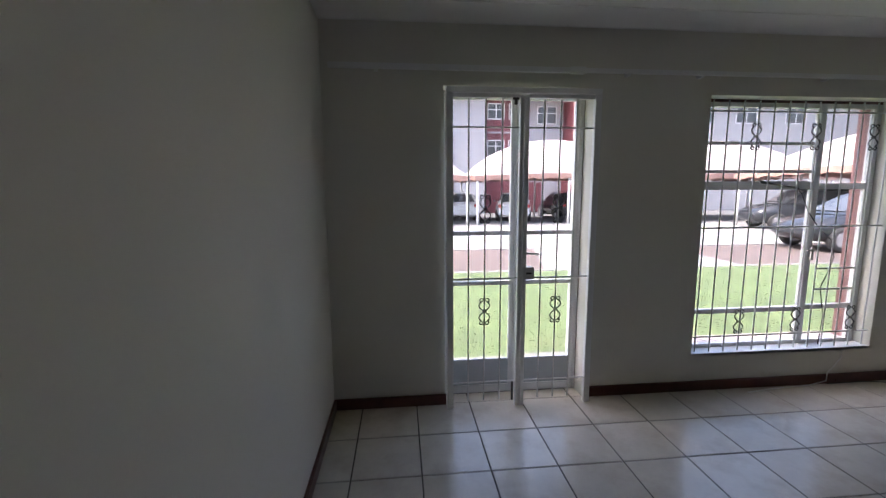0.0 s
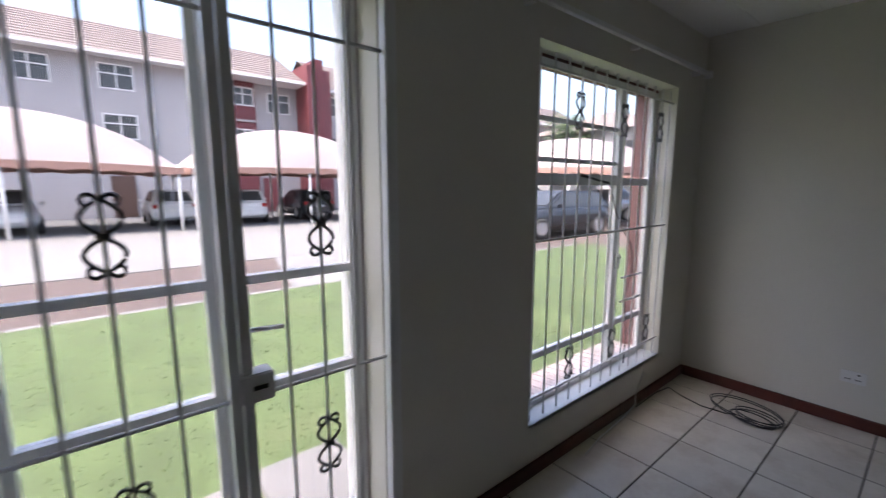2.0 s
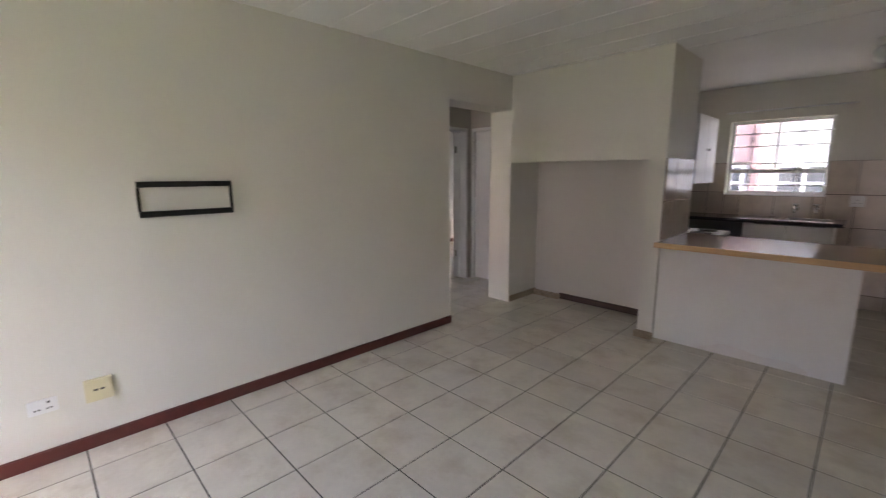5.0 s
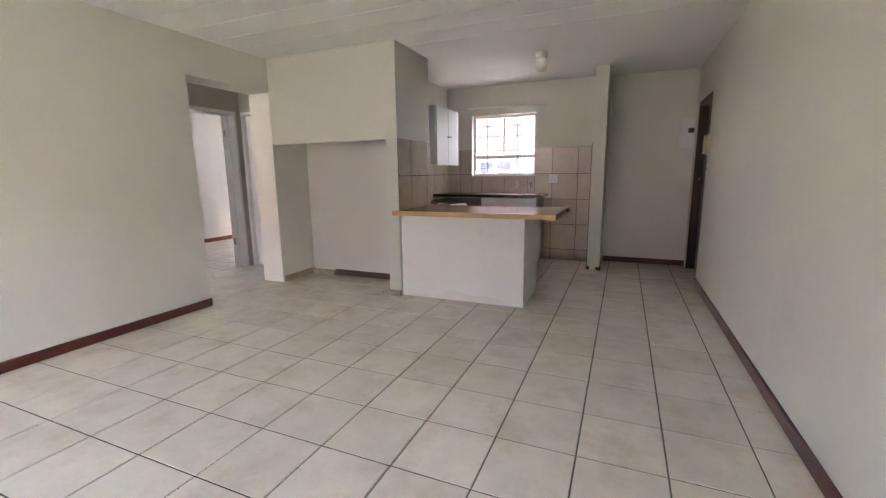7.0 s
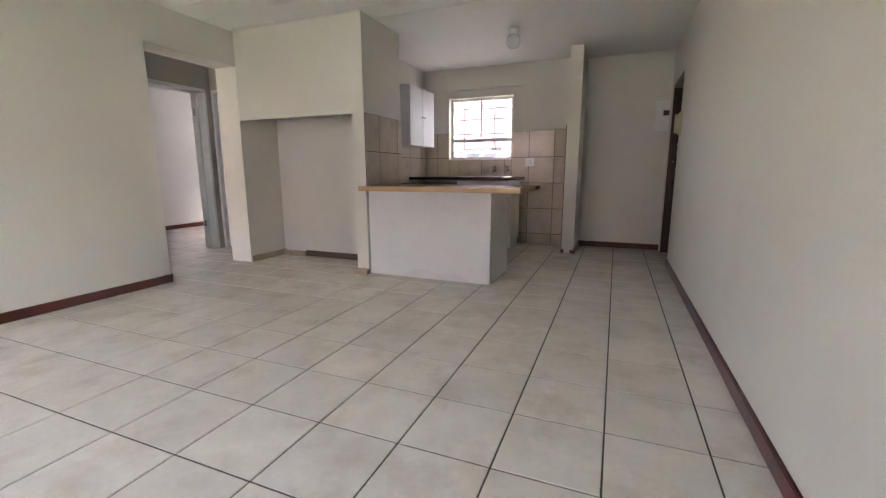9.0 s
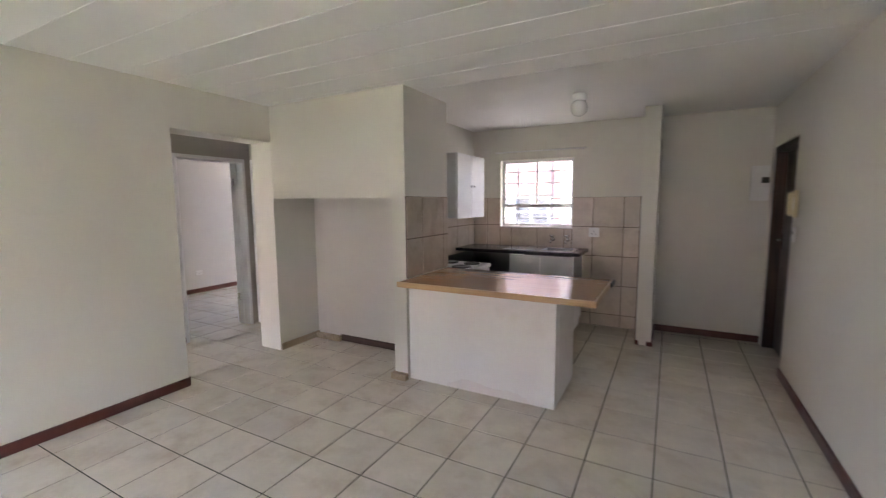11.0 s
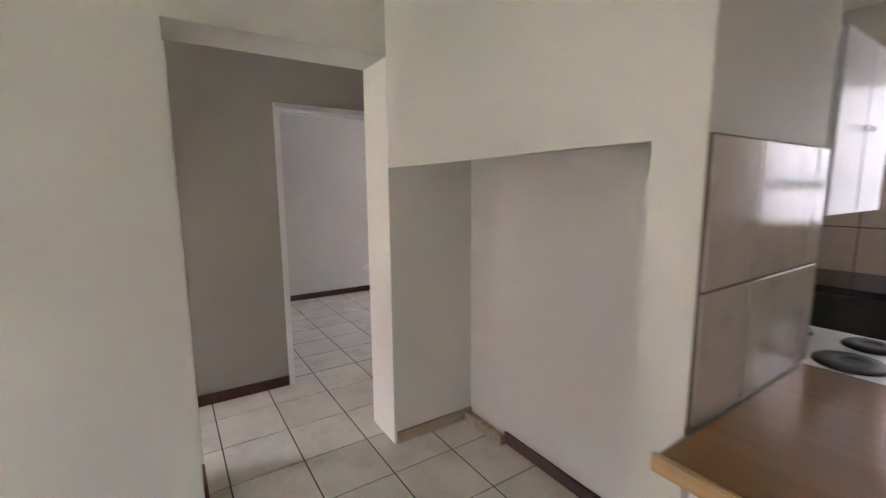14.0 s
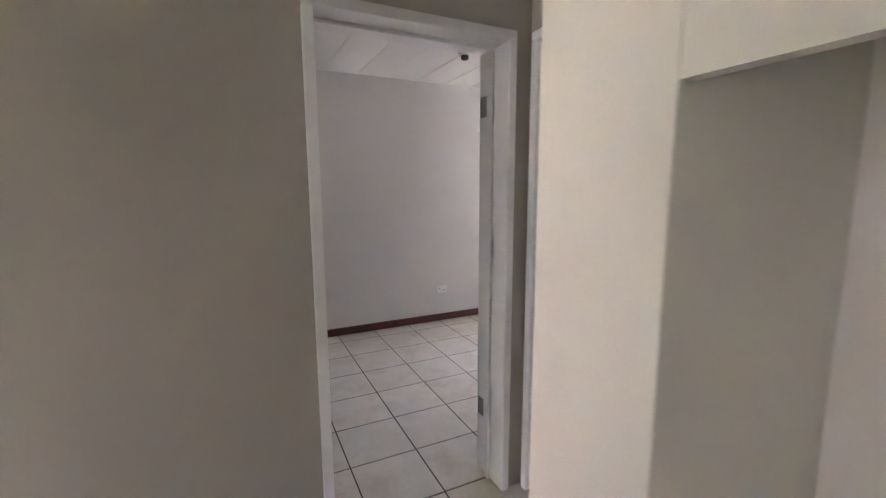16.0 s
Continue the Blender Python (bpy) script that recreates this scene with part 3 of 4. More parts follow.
bm = tube(bmesh.new(), [(3.00, 0.085, 1.505), (3.12, 0.085, 1.49), (3.30, 0.085, 1.465), (3.34, 0.085, 1.42), (3.40, 0.085, 1.30), (3.50, 0.085, 1.18), (3.62, 0.085, 1.08), (3.66, 0.085, 0.95), (3.61, 0.08, 0.82), (3.57, 0.08, 0.72), (3.62, 0.08, 0.5), (3.60, 0.075, 0.276)], 0.004, 6)
tube(bm, [(3.00, 0.086, 1.515), (3.18, 0.086, 1.483), (3.30, 0.086, 1.47)], 0.006, 6)
tagged(part("aerial_cable", bm, M_CABLE), "thin black aerial cable hanging inside the window", "cable")
bm = tube(bmesh.new(), [(3.72, -0.006, 0.26), (3.71, -0.012, 0.2), (3.66, -0.016, 0.14), (3.60, -0.022, 0.09), (3.59, -0.03, 0.03), (3.45, -0.035, 0.006), (3.1, -0.06, 0.006), (2.9, -0.09, 0.006)], 0.004, 6)
tagged(part("white_cable", bm, M_PLASTIC), "white cable running from sill to floor", "cable")

# ---------------------------------------------------------------- breakfast counter
ctr = thing("breakfast_counter", "wood laminate breakfast counter on white plastered base", "counter", (0, 0, 0))
part("base_wall", boxes((1.553, XP0 - 0.003, -5.0, -4.89, 0.0, 0.845), (1.553, 1.67, -5.55, -5.0, 0.0, 0.845), bevel=0.003), mat("counter_plaster", (0.74, 0.735, 0.71), 0.6, var=0.05, scale=2, fine=50, bump=0.35, stain=((0.64, 0.62, 0.57), 2.0, 0.62, 0.9)), ctr)
bm = bmesh.new()
rp = random.Random(8)
lo = []
for k in range(25):
    u = k / 24
    x = 1.74 + 0.72 * u
    z = 0.012 + 0.10 * math.sin(math.pi * u) ** 0.7 * (0.75 + 0.25 * math.sin(u * 9 + 1)) + rp.uniform(-0.006, 0.006)
    lo.append((x, z))
for (x0, z0), (x1, z1) in zip(lo, lo[1:]):
    q = [bm.verts.new(p) for p in ((x0, -4.8885, 0.004), (x1, -4.8885, 0.004), (x1, -4.8882, z1), (x0, -4.8882, z0), (x1, -4.8895, z1 + 0.002), (x0, -4.8895, z0 + 0.002))]
    bm.faces.new(q[:4])
    bm.faces.new((q[3], q[2], q[4], q[5]))
bmesh.ops.remove_doubles(bm, verts=list(bm.verts), dist=0.0003)
part("plaster_patch", bm, mat("damp_plaster", (0.71, 0.68, 0.65), 0.8, var=0.08, scale=7, fine=60, bump=0.4), ctr, "damp pinkish plaster patch")
part("top", boxes((1.271, 2.796, -5.57, -4.715, 0.848, 0.888), bevel=0.002), M_TOP, ctr, "glossy brown wood-grain laminate top")
part("edging", boxes((1.256, 2.805, -4.7145, -4.70, 0.846, 0.890), (1.256, 1.2705, -5.57, -4.7145, 0.846, 0.890), bevel=0.003), M_EDGE, ctr, "pale timber edge strip")
part("edge_plate", boxes((1.244, 1.2555, -5.60, -5.42, 0.85, 0.886), bevel=0.002), M_BLACK, ctr)

# ---------------------------------------------------------------- kitchen
cab = thing("sink_cabinet", "white two-door kitchen sink cabinet", "cabinet", (0, 0, 0))
part("body", boxes((1.80, 2.56, YK + 0.02, -6.76, 0.10, 0.76), (1.80, 1.82, YK + 0.02, -6.76, 0.76, 0.91), (2.54, 2.56, YK + 0.02, -6.76, 0.76, 0.91), (1.82, 2.54, YK + 0.02, -6.82, 0.0, 0.10)), M_WHITE, cab)
for x0, x1 in ((1.802, 2.178), (2.182, 2.558)):
    part("door", boxes((x0, x1, -6.757, -6.74, 0.11, 0.90), bevel=0.003), M_WHITE, cab)
wt = thing("worktop", "dark laminate kitchen worktop against tiled wall", "worktop", (0, 0, 0))
part("slab", boxes((1.735, XK - 0.014, -6.82, -6.70, 0.915, 0.952), (1.735, XK - 0.014, YK + 0.014, -7.16, 0.915, 0.952), (1.735, 1.86, -7.16, -6.82, 0.915, 0.952), (2.21, XK - 0.014, -7.16, -6.82, 0.915, 0.952)), M_DARKTOP, wt)
snk = thing("sink", "stainless steel sink with ribbed drainer", "sink", (0, 0, 0.952))
part("drainer", boxes((2.25, 2.66, -7.20, -6.78, 0.001, 0.007), bevel=0.001, seg=1), M_STEEL, snk)
rib = to_mesh("rib", boxes((-0.005, 0.005, -0.16, 0.16, 0, 0.003), bevel=0.001, seg=1), M_STEEL)
for i in range(8):
    share("rib", rib, snk, (2.295 + 0.04 * i, -7.0, 0.0072))
bm = boxes((1.82, 2.25, -7.20, -7.16, 0.001, 0.007), (1.82, 2.25, -6.82, -6.78, 0.001, 0.007), (1.82, 1.86, -7.16, -6.82, 0.001, 0.007), (2.21, 2.25, -7.16, -6.82, 0.001, 0.007))
part("rim", bm, M_STEEL, snk)
# Bowl steel darker than the rim: shade of its depth put into the colour.
part("bowl", boxes((1.862, 2.208, -7.158, -6.822, -0.15, -0.146), (1.862, 1.866, -7.158, -6.822, -0.146, 0.002), (2.204, 2.208, -7.158, -6.822, -0.146, 0.002), (1.866, 2.204, -7.158, -7.154, -0.146, 0.002), (1.866, 2.204, -6.826, -6.822, -0.146, 0.002)), mat("bowl_steel_shaded", (0.22, 0.22, 0.225), 0.35, 1.0, var=0.2, scale=4, fine=60, bump=0.02), snk, "dull steel bowl, its inner shade put into the colour")
for x in (2.17, 1.985):
    tp = thing("tap", "chrome wall tap with cross handle", "tap", (x, YK + 0.012, 1.055), "taps over the sink")
    part("flange", turned(bmesh.new(), [(0.028, 0), (0.028, 0.008), (0.015, 0.014)], 16, axis="y"), M_CHROME, tp)
    part("body", turned(bmesh.new(), [(0.014, 0.012), (0.02, 0.04), (0.02, 0.06), (0.013, 0.065)], 16, axis="y"), M_CHROME, tp)
    part("spout", tube(bmesh.new(), [(0, 0.045, 0), (0, 0.09, -0.005), (0, 0.12, -0.02), (0, 0.125, -0.045)], 0.011, 10), M_CHROME, tp)
    part("handle", turned(bmesh.new(), [(0.01, 0), (0.012, 0.02), (0.032, 0.026), (0.032, 0.046), (0.015, 0.048)], 14, (0, 0.05, 0.012)), M_CHROME, tp)

cup = thing("wall_cupboard", "white two-door kitchen wall cupboard, closed", "cupboard", (0, 0, 0))
part("body", boxes((2.918, XK - 0.002, -6.76, -6.02, 1.355, 2.062), bevel=0.002), M_WHITE, cup)
for y0, y1, ky in ((-6.758, -6.392, -6.425), (-6.388, -6.022, -6.355)):
    d = part("door", boxes((2.898, 2.915, y0, y1, 1.35, 2.06), bevel=0.003), M_WHITE, cup)
    part("knob", boxes((2.876, 2.897, ky - 0.013, ky + 0.013, 1.695, 1.721), bevel=0.005), M_STEEL, d)

stv = thing("electric_stove", "white electric stove with black solid plates", "stove", (2.87, -5.87, -0.03))
part("body", boxes((-0.29, 0.30, -0.27, 0.27, 0.03, 0.86), bevel=0.006), M_WHITE, stv)
part("hob", boxes((-0.315, 0.305, -0.28, 0.28, 0.862, 0.90), bevel=0.008), M_WHITE, stv)
part("upstand", boxes((0.27, 0.306, -0.28, 0.28, 0.902, 0.98), bevel=0.006), M_WHITE, stv)
part("panel", boxes((-0.302, -0.291, -0.26, 0.26, 0.74, 0.85), bevel=0.003), M_WHITE, stv)
part("oven_door", boxes((-0.305, -0.291, -0.26, 0.26, 0.15, 0.72), bevel=0.004), M_WHITE, stv)
for x, y, r in ((-0.15, -0.13, 0.085), (-0.15, 0.13, 0.10), (0.12, -0.13, 0.10), (0.12, 0.13, 0.085)):
    part("plate", turned(bmesh.new(), [(r, 0.9005), (r, 0.908), (r - 0.008, 0.914), (r * 0.3, 0.914), (r * 0.28, 0.911)], 24, (x, y, 0)), M_BLACK, stv)
for i in range(5):
    part("knob", turned(bmesh.new(), [(0.018, -0.303), (0.016, -0.322)], 12, (0, -0.2 + i * 0.1, 0.795), "x"), M_PLASTIC, stv)

kw = thing("window_2", "white steel kitchen window with small panes", "window", (0, YK - 0.11, 0), kind="structure")
k0, k1, kz0, kz1 = KW
part("window_frame", boxes((k0, k0 + 0.035, -0.02, 0.02, kz0, kz1), (k1 - 0.035, k1, -0.02, 0.02, kz0, kz1), (k0 + 0.035, k1 - 0.035, -0.02, 0.02, kz1 - 0.035, kz1), (k0 + 0.035, k1 - 0.035, -0.02, 0.02, kz0, kz0 + 0.035)), M_WHITE, kw)
part("transom", boxes((k0 + 0.035, k1 - 0.035, -0.02, 0.02, 1.455, 1.50), bevel=0.002), M_WHITE, kw)
for x in (2.42,):
    part("glazing_bar", boxes((x - 0.012, x + 0.012, -0.015, 0.015, 1.50, kz1 - 0.035), bevel=0.002), M_WHITE, kw)
part("stay", boxes((2.25, 2.5, 0.02, 0.03, 1.475, 1.485), bevel=0.002), M_SLOT, kw)
for z0, z1 in ((kz0 + 0.035, 1.455), (1.50, kz1 - 0.035)):
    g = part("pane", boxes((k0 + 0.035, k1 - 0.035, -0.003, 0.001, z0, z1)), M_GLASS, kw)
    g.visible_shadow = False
struct("kitchen_sill", boxes((k0, k1, YK - 0.09, YK + 0.01, kz0 - 0.018, kz0 + 0.002), bevel=0.003), M_WHITE, "white painted kitchen window sill", "sill")
kg = thing("window_grille", "white steel kitchen burglar grille with scrolls", "window grille", (0, YK - 0.05, 0))
kh = bar_mesh("crossbar", k1 - k0 - 0.004, 0.0055, "x")
kv = bar_mesh("bar", kz1 - kz0 - 0.004)
for z in (1.31, 1.566, 1.77, 1.917):
    share("crossbar", kh, kg, (k0 + 0.002, 0, z))
for x in (2.205, 2.655):
    share("bar", kv, kg, (x, 0.008, kz0 + 0.002))
    for z in (1.425, 1.84):
        share("scroll", SCROLL, kg, (x, 0.01, z))
cr = thing("curtain_rod", "white curtain rod over the kitchen window", "curtain rod", (0, YK, 2.17))
part("rod", tube(bmesh.new(), [(1.78, 0.06, 0), (2.93, 0.06, 0)], 0.01, 10), M_WHITE, cr)
for x in (1.83, 2.88):
    part("bracket", boxes((x - 0.01, x + 0.01, 0.001, 0.06, -0.012, 0.006), bevel=0.002), M_WHITE, cr)

def ceiling_lamp(x, y, label):
    l = thing("ceiling_lamp", label, "ceiling lamp", (x, y, H))
    part("base", turned(bmesh.new(), [(0.062, 0.0), (0.064, -0.03), (0.058, -0.055), (0.05, -0.06)], 24), M_PLASTIC, l)
    part("shade", turned(bmesh.new(), [(0.048, -0.058), (0.066, -0.085), (0.072, -0.12), (0.066, -0.155), (0.048, -0.18), (0.02, -0.192)], 24), M_LAMP, l, "opal glass globe shade")
    return l


ceiling_lamp(1.626, -5.90, "white ceiling lamp with opal glass globe, unlit")
bl = thing("ceiling_lamp", "bare white bulb holder on the bedroom ceiling", "ceiling lamp", (6.95, -5.93, H))
part("base", turned(bmesh.new(), [(0.06, 0.0), (0.058, -0.03), (0.045, -0.05), (0.04, -0.055)], 20), M_PLASTIC, bl)
part("socket", turned(bmesh.new(), [(0.03, -0.054), (0.028, -0.08), (0.02, -0.085)], 16), M_SLOT, bl)

# ---------------------------------------------------------------- entry
ed = thing("door_2", "dark stained timber front door, closed", "door", (-0.135, -6.845, 0), kind="structure")
part("leaf", boxes((-0.05, 0.0, -0.395, 0.395, 0.005, 2.0), bevel=0.004), M_DOOR, ed)
part("frame", boxes((-0.06, 0.095, -0.443, -0.397, 0.0, 2.055), (-0.06, 0.03, 0.397, 0.443, 0.0, 2.055), (-0.06, 0.095, -0.397, 0.397, 2.003, 2.055), bevel=0.003), M_DOOR, ed)
hp = part("handle_plate", boxes((0.0005, 0.006, -0.36, -0.315, 1.04, 1.20), bevel=0.002), M_STEEL, ed)
part("lever", tube(bmesh.new(), [(0.006, -0.34, 1.14), (0.045, -0.34, 1.14), (0.05, -0.325, 1.14), (0.05, -0.22, 1.135)], 0.009, 8), M_STEEL, hp)
ic = thing("intercom", "cream plastic intercom handset on the wall", "intercom", (XA, -6.28, 1.5))
part("base", boxes((0.001, 0.03, -0.05, 0.05, -0.11, 0.11), bevel=0.008), M_CREAM, ic)
part("handset", boxes((0.031, 0.06, -0.045, 0.005, -0.10, 0.10), bevel=0.012), M_CREAM, ic)
part("keypad", boxes((0.031, 0.034, 0.015, 0.04, -0.05, 0.05), bevel=0.001), M_PLASTIC, ic)
plate("light_switch", "white plastic light switch below the intercom", "switch", (XA, -6.29, 1.25), ("x", 1), 0.08, 0.12, M_PLASTIC, [(0, 0.01, 0.015, 0.03)])
db = thing("distribution_board", "white electrical distribution box on entry wall", "fuse box", (0.0, YE, 1.705))
part("cover", boxes((-0.018, 0.14, 0.001, 0.05, -0.18, 0.18), bevel=0.006), M_PLASTIC, db)
part("window", boxes((-0.016, 0.05, 0.051, 0.054, 0.0, 0.06), bevel=0.001), M_SLOT, db)

# ---------------------------------------------------------------- hall and bedroom doors
bd = thing("door_3", "white steel bedroom door frame, open doorway", "door frame", (XD, 0, 0), kind="structure")
part("frame", boxes((-0.018, 0.218, -4.57, -4.531, 0.0, 2.03), (-0.018, 0.218, -5.384, -5.345, 0.0, 2.03), (-0.018, 0.218, -5.384, -4.531, 2.031, 2.069), bevel=0.004), M_WHITE, bd)
part("door_stop", boxes((0.09, 0.12, -4.584, -4.5715, 0.0, 2.028), (0.09, 0.12, -5.3435, -5.33, 0.0, 2.028), (0.09, 0.12, -5.33, -4.584, 2.015, 2.0295), bevel=0.002), M_WHITE, bd)
for z in (0.3, 1.75):
    part("hinge", boxes((0.15, 0.20, -5.344, -5.338, z, z + 0.09), bevel=0.001), M_STEEL, bd)
hd = thing("door_4", "white painted hall door, closed", "door", (0, YS, 0), kind="structure")
part("frame", boxes((4.722, 4.76, -0.13, 0.018, 0.0, 2.03), (5.46, 5.498, -0.13, 0.018, 0.0, 2.03), (4.722, 5.498, -0.13, 0.018, 2.031, 2.069), bevel=0.004), M_WHITE, hd)
part("leaf", boxes((4.763, 5.457, -0.075, -0.035, 0.008, 2.025), bevel=0.002), M_WHITE, hd)
part("lever", tube(bmesh.new(), [(4.82, -0.034, 1.02), (4.82, 0.01, 1.02), (4.92, 0.012, 1.02)], 0.008, 8), M_STEEL, hd)

# ---------------------------------------------------------------- outside: ground
struct("ground", boxes((-400, 400, -400, 500, -0.6, -0.26)), M_ASPHALT, "grey asphalt yard and land beyond", "ground")
struct("lawn", boxes((-14, 11.5, 0.26, 5.2, -0.3, -0.12)), M_GRASS, "green mown lawn", "lawn")
struct("parking_apron", boxes((-40, 40, 8.3, 17.0, -0.3, -0.115)), M_CONC, "pale concrete driveway", "driveway")
struct("parking_bays", boxes((-40, 40, 17.004, 26.8, -0.3, -0.13)), M_ASPHALT, "dark asphalt parking bays", "parking")
struct("yard_south", boxes((-40, 40, -14.2, -7.7, -0.3, -0.12)), M_ASPHALT, "grey asphalt yard behind the kitchen", "yard")
struct("paving_bed", boxes((-40, 11.5, 5.2, 8.3, -0.3, -0.13), (11.5, 40, 0.26, 8.3, -0.3, -0.13)), M_BRICKPAVE, "brown brick paved strip", "paving")
bm = boxes((0, 1, 0, 1, -0.14, -0.118))
for v in bm.verts:
    u, w = v.co.x, v.co.y
    v.co.x, v.co.y = (3.3 + 0.7 * w) * (1 - u) + 7.6 * u, 5.3 + 3.0 * w
struct("driveway_spur", bm, M_CONC, "pale concrete spur of the driveway", "driveway")
kb = thing("kerb", "low grey concrete kerb along the lawn", "kerb", (0, 0, 0), kind="structure")
kme = to_mesh("kerbstone", boxes((-0.49, 0.49, -0.05, 0.05, -0.25, -0.108), bevel=0.012, seg=1), M_CONC)
for i in range(25):
    share("kerbstone", kme, kb, (-13.4 + i, 5.24, 0))
for x0, x1, y0, y1 in ((0.5, 1.40, 0.44, 1.05), (1.50, 2.0, 0.44, 1.09)):
    tagged(part("stepping_slab", boxes((x0, x1, y0, y1, -0.14, -0.105), bevel=0.008), M_CONC), "pale concrete stepping slab set in lawn", "paving slab", "stepping slabs")
rg = np.random.default_rng(5)
n = 26000
gx_ = rg.uniform(-6, 11, n)
gy_ = 0.35 + 4.8 * rg.uniform(0, 1, n) ** 1.3
keep = ~((gx_ > 0.5) & (gx_ < 2.2) & (gy_ < 1.1))
gx_, gy_ = gx_[keep], gy_[keep]
n = len(gx_)
ang, hh, ln = rg.uniform(0, 6.28, n), rg.uniform(0.01, 0.022, n), rg.uniform(-0.03, 0.03, (n, 2))
co = np.zeros((n, 3, 3))
co[:, 0] = np.stack([gx_ - 0.006 * np.cos(ang), gy_ - 0.006 * np.sin(ang), np.full(n, -0.121)], 1)
co[:, 1] = np.stack([gx_ + 0.006 * np.cos(ang), gy_ + 0.006 * np.sin(ang), np.full(n, -0.121)], 1)
co[:, 2] = np.stack([gx_ + ln[:, 0], gy_ + ln[:, 1], -0.121 + hh], 1)
me = bpy.data.meshes.new("grass")
me.from_pydata(co.reshape(-1, 3).tolist(), [], np.arange(3 * n).reshape(-1, 3).tolist())
me.materials.append(M_BLADE)
tagged(new("grass", me), "short green grass blades on the lawn", "grass", kind="stuff")

# ---------------------------------------------------------------- outside: carports


def carport(x0, x1, y0, y1, edge, apex, group="shade cloth carports"):
    c = thing("carport", "pale shade-cloth carport with terracotta valance on posts", "carport", ((x0 + x1) / 2, (y0 + y1) / 2, -0.13), group)
    w, d = (x1 - x0) / 2, (y1 - y0) / 2
    e, a = edge + 0.13, apex + 0.13
    bm = bmesh.new()
    nx = 16
    g = []
    for i in range(nx + 1):
        row = []
        for j in range(nx + 1):
            u, v = i / nx * 2 - 1, j / nx * 2 - 1
            f = (1 - abs(u) ** 2.1) ** 0.75 * (1 - abs(v) ** 2.1) ** 0.75
            sag = 0.12 * (1 - u * u) * (abs(v) > 0.99) + 0.12 * (1 - v * v) * (abs(u) > 0.99)
            row.append(bm.verts.new((u * w, v * d, e + (a - e) * f + sag)))
        g.append(row)
    for i in range(nx):
        for j in range(nx):
            bm.faces.new((g[i][j], g[i + 1][j], g[i + 1][j + 1], g[i][j + 1])).smooth = True
    part("canopy", bm, M_SHADE, c)
    for sx, sy, lw, ld in ((0, -1, w, 0.01), (0, 1, w, 0.01), (-1, 0, 0.01, d), (1, 0, 0.01, d)):
        bm = bmesh.new()
        for k in range(10):
            u0, u1 = k / 5 - 1, (k + 1) / 5 - 1
            s0, s1 = e + 0.12 * (1 - u0 * u0), e + 0.12 * (1 - u1 * u1)
            p = ((u0 * w, sy * (d + 0.01)), (u1 * w, sy * (d + 0.01))) if sy else ((sx * (w + 0.01), u0 * d), (sx * (w + 0.01), u1 * d))
            um = (s0 + s1) / 2 - 0.26
            v = [bm.verts.new((*p[0], s0)), bm.verts.new((*p[1], s1)), bm.verts.new((*p[1], s1 - 0.2)), bm.verts.new(((p[0][0] + p[1][0]) / 2, (p[0][1] + p[1][1]) / 2, um)), bm.verts.new((*p[0], s0 - 0.2))]
            bm.faces.new(v)
        part("valance", bm, M_VALANCE, c)
    for sx in (-1, 0, 1):
        for sy in (-1, 1):
            part("post", tube(bmesh.new(), [(sx * w * 0.97, sy * d * 0.94, 0), (sx * w * 0.97, sy * d * 0.94, e + 0.1)], 0.055, 10), M_WHITE, c)
    return c


carport(-5.5, 3.6, 16.2, 21.6, 2.1, 4.0)
carport(3.8, 12.7, 16.2, 21.6, 2.1, 4.0)
carport(13.0, 21.9, 16.2, 21.6, 2.1, 4.0)
carport(-14.8, -5.8, 16.2, 21.6, 2.1, 4.0)
carport(15.0, 21.0, 6.2, 14.6, 2.1, 3.6)
carport(23.2, 30.0, 3.0, 14.0, 2.1, 3.7)


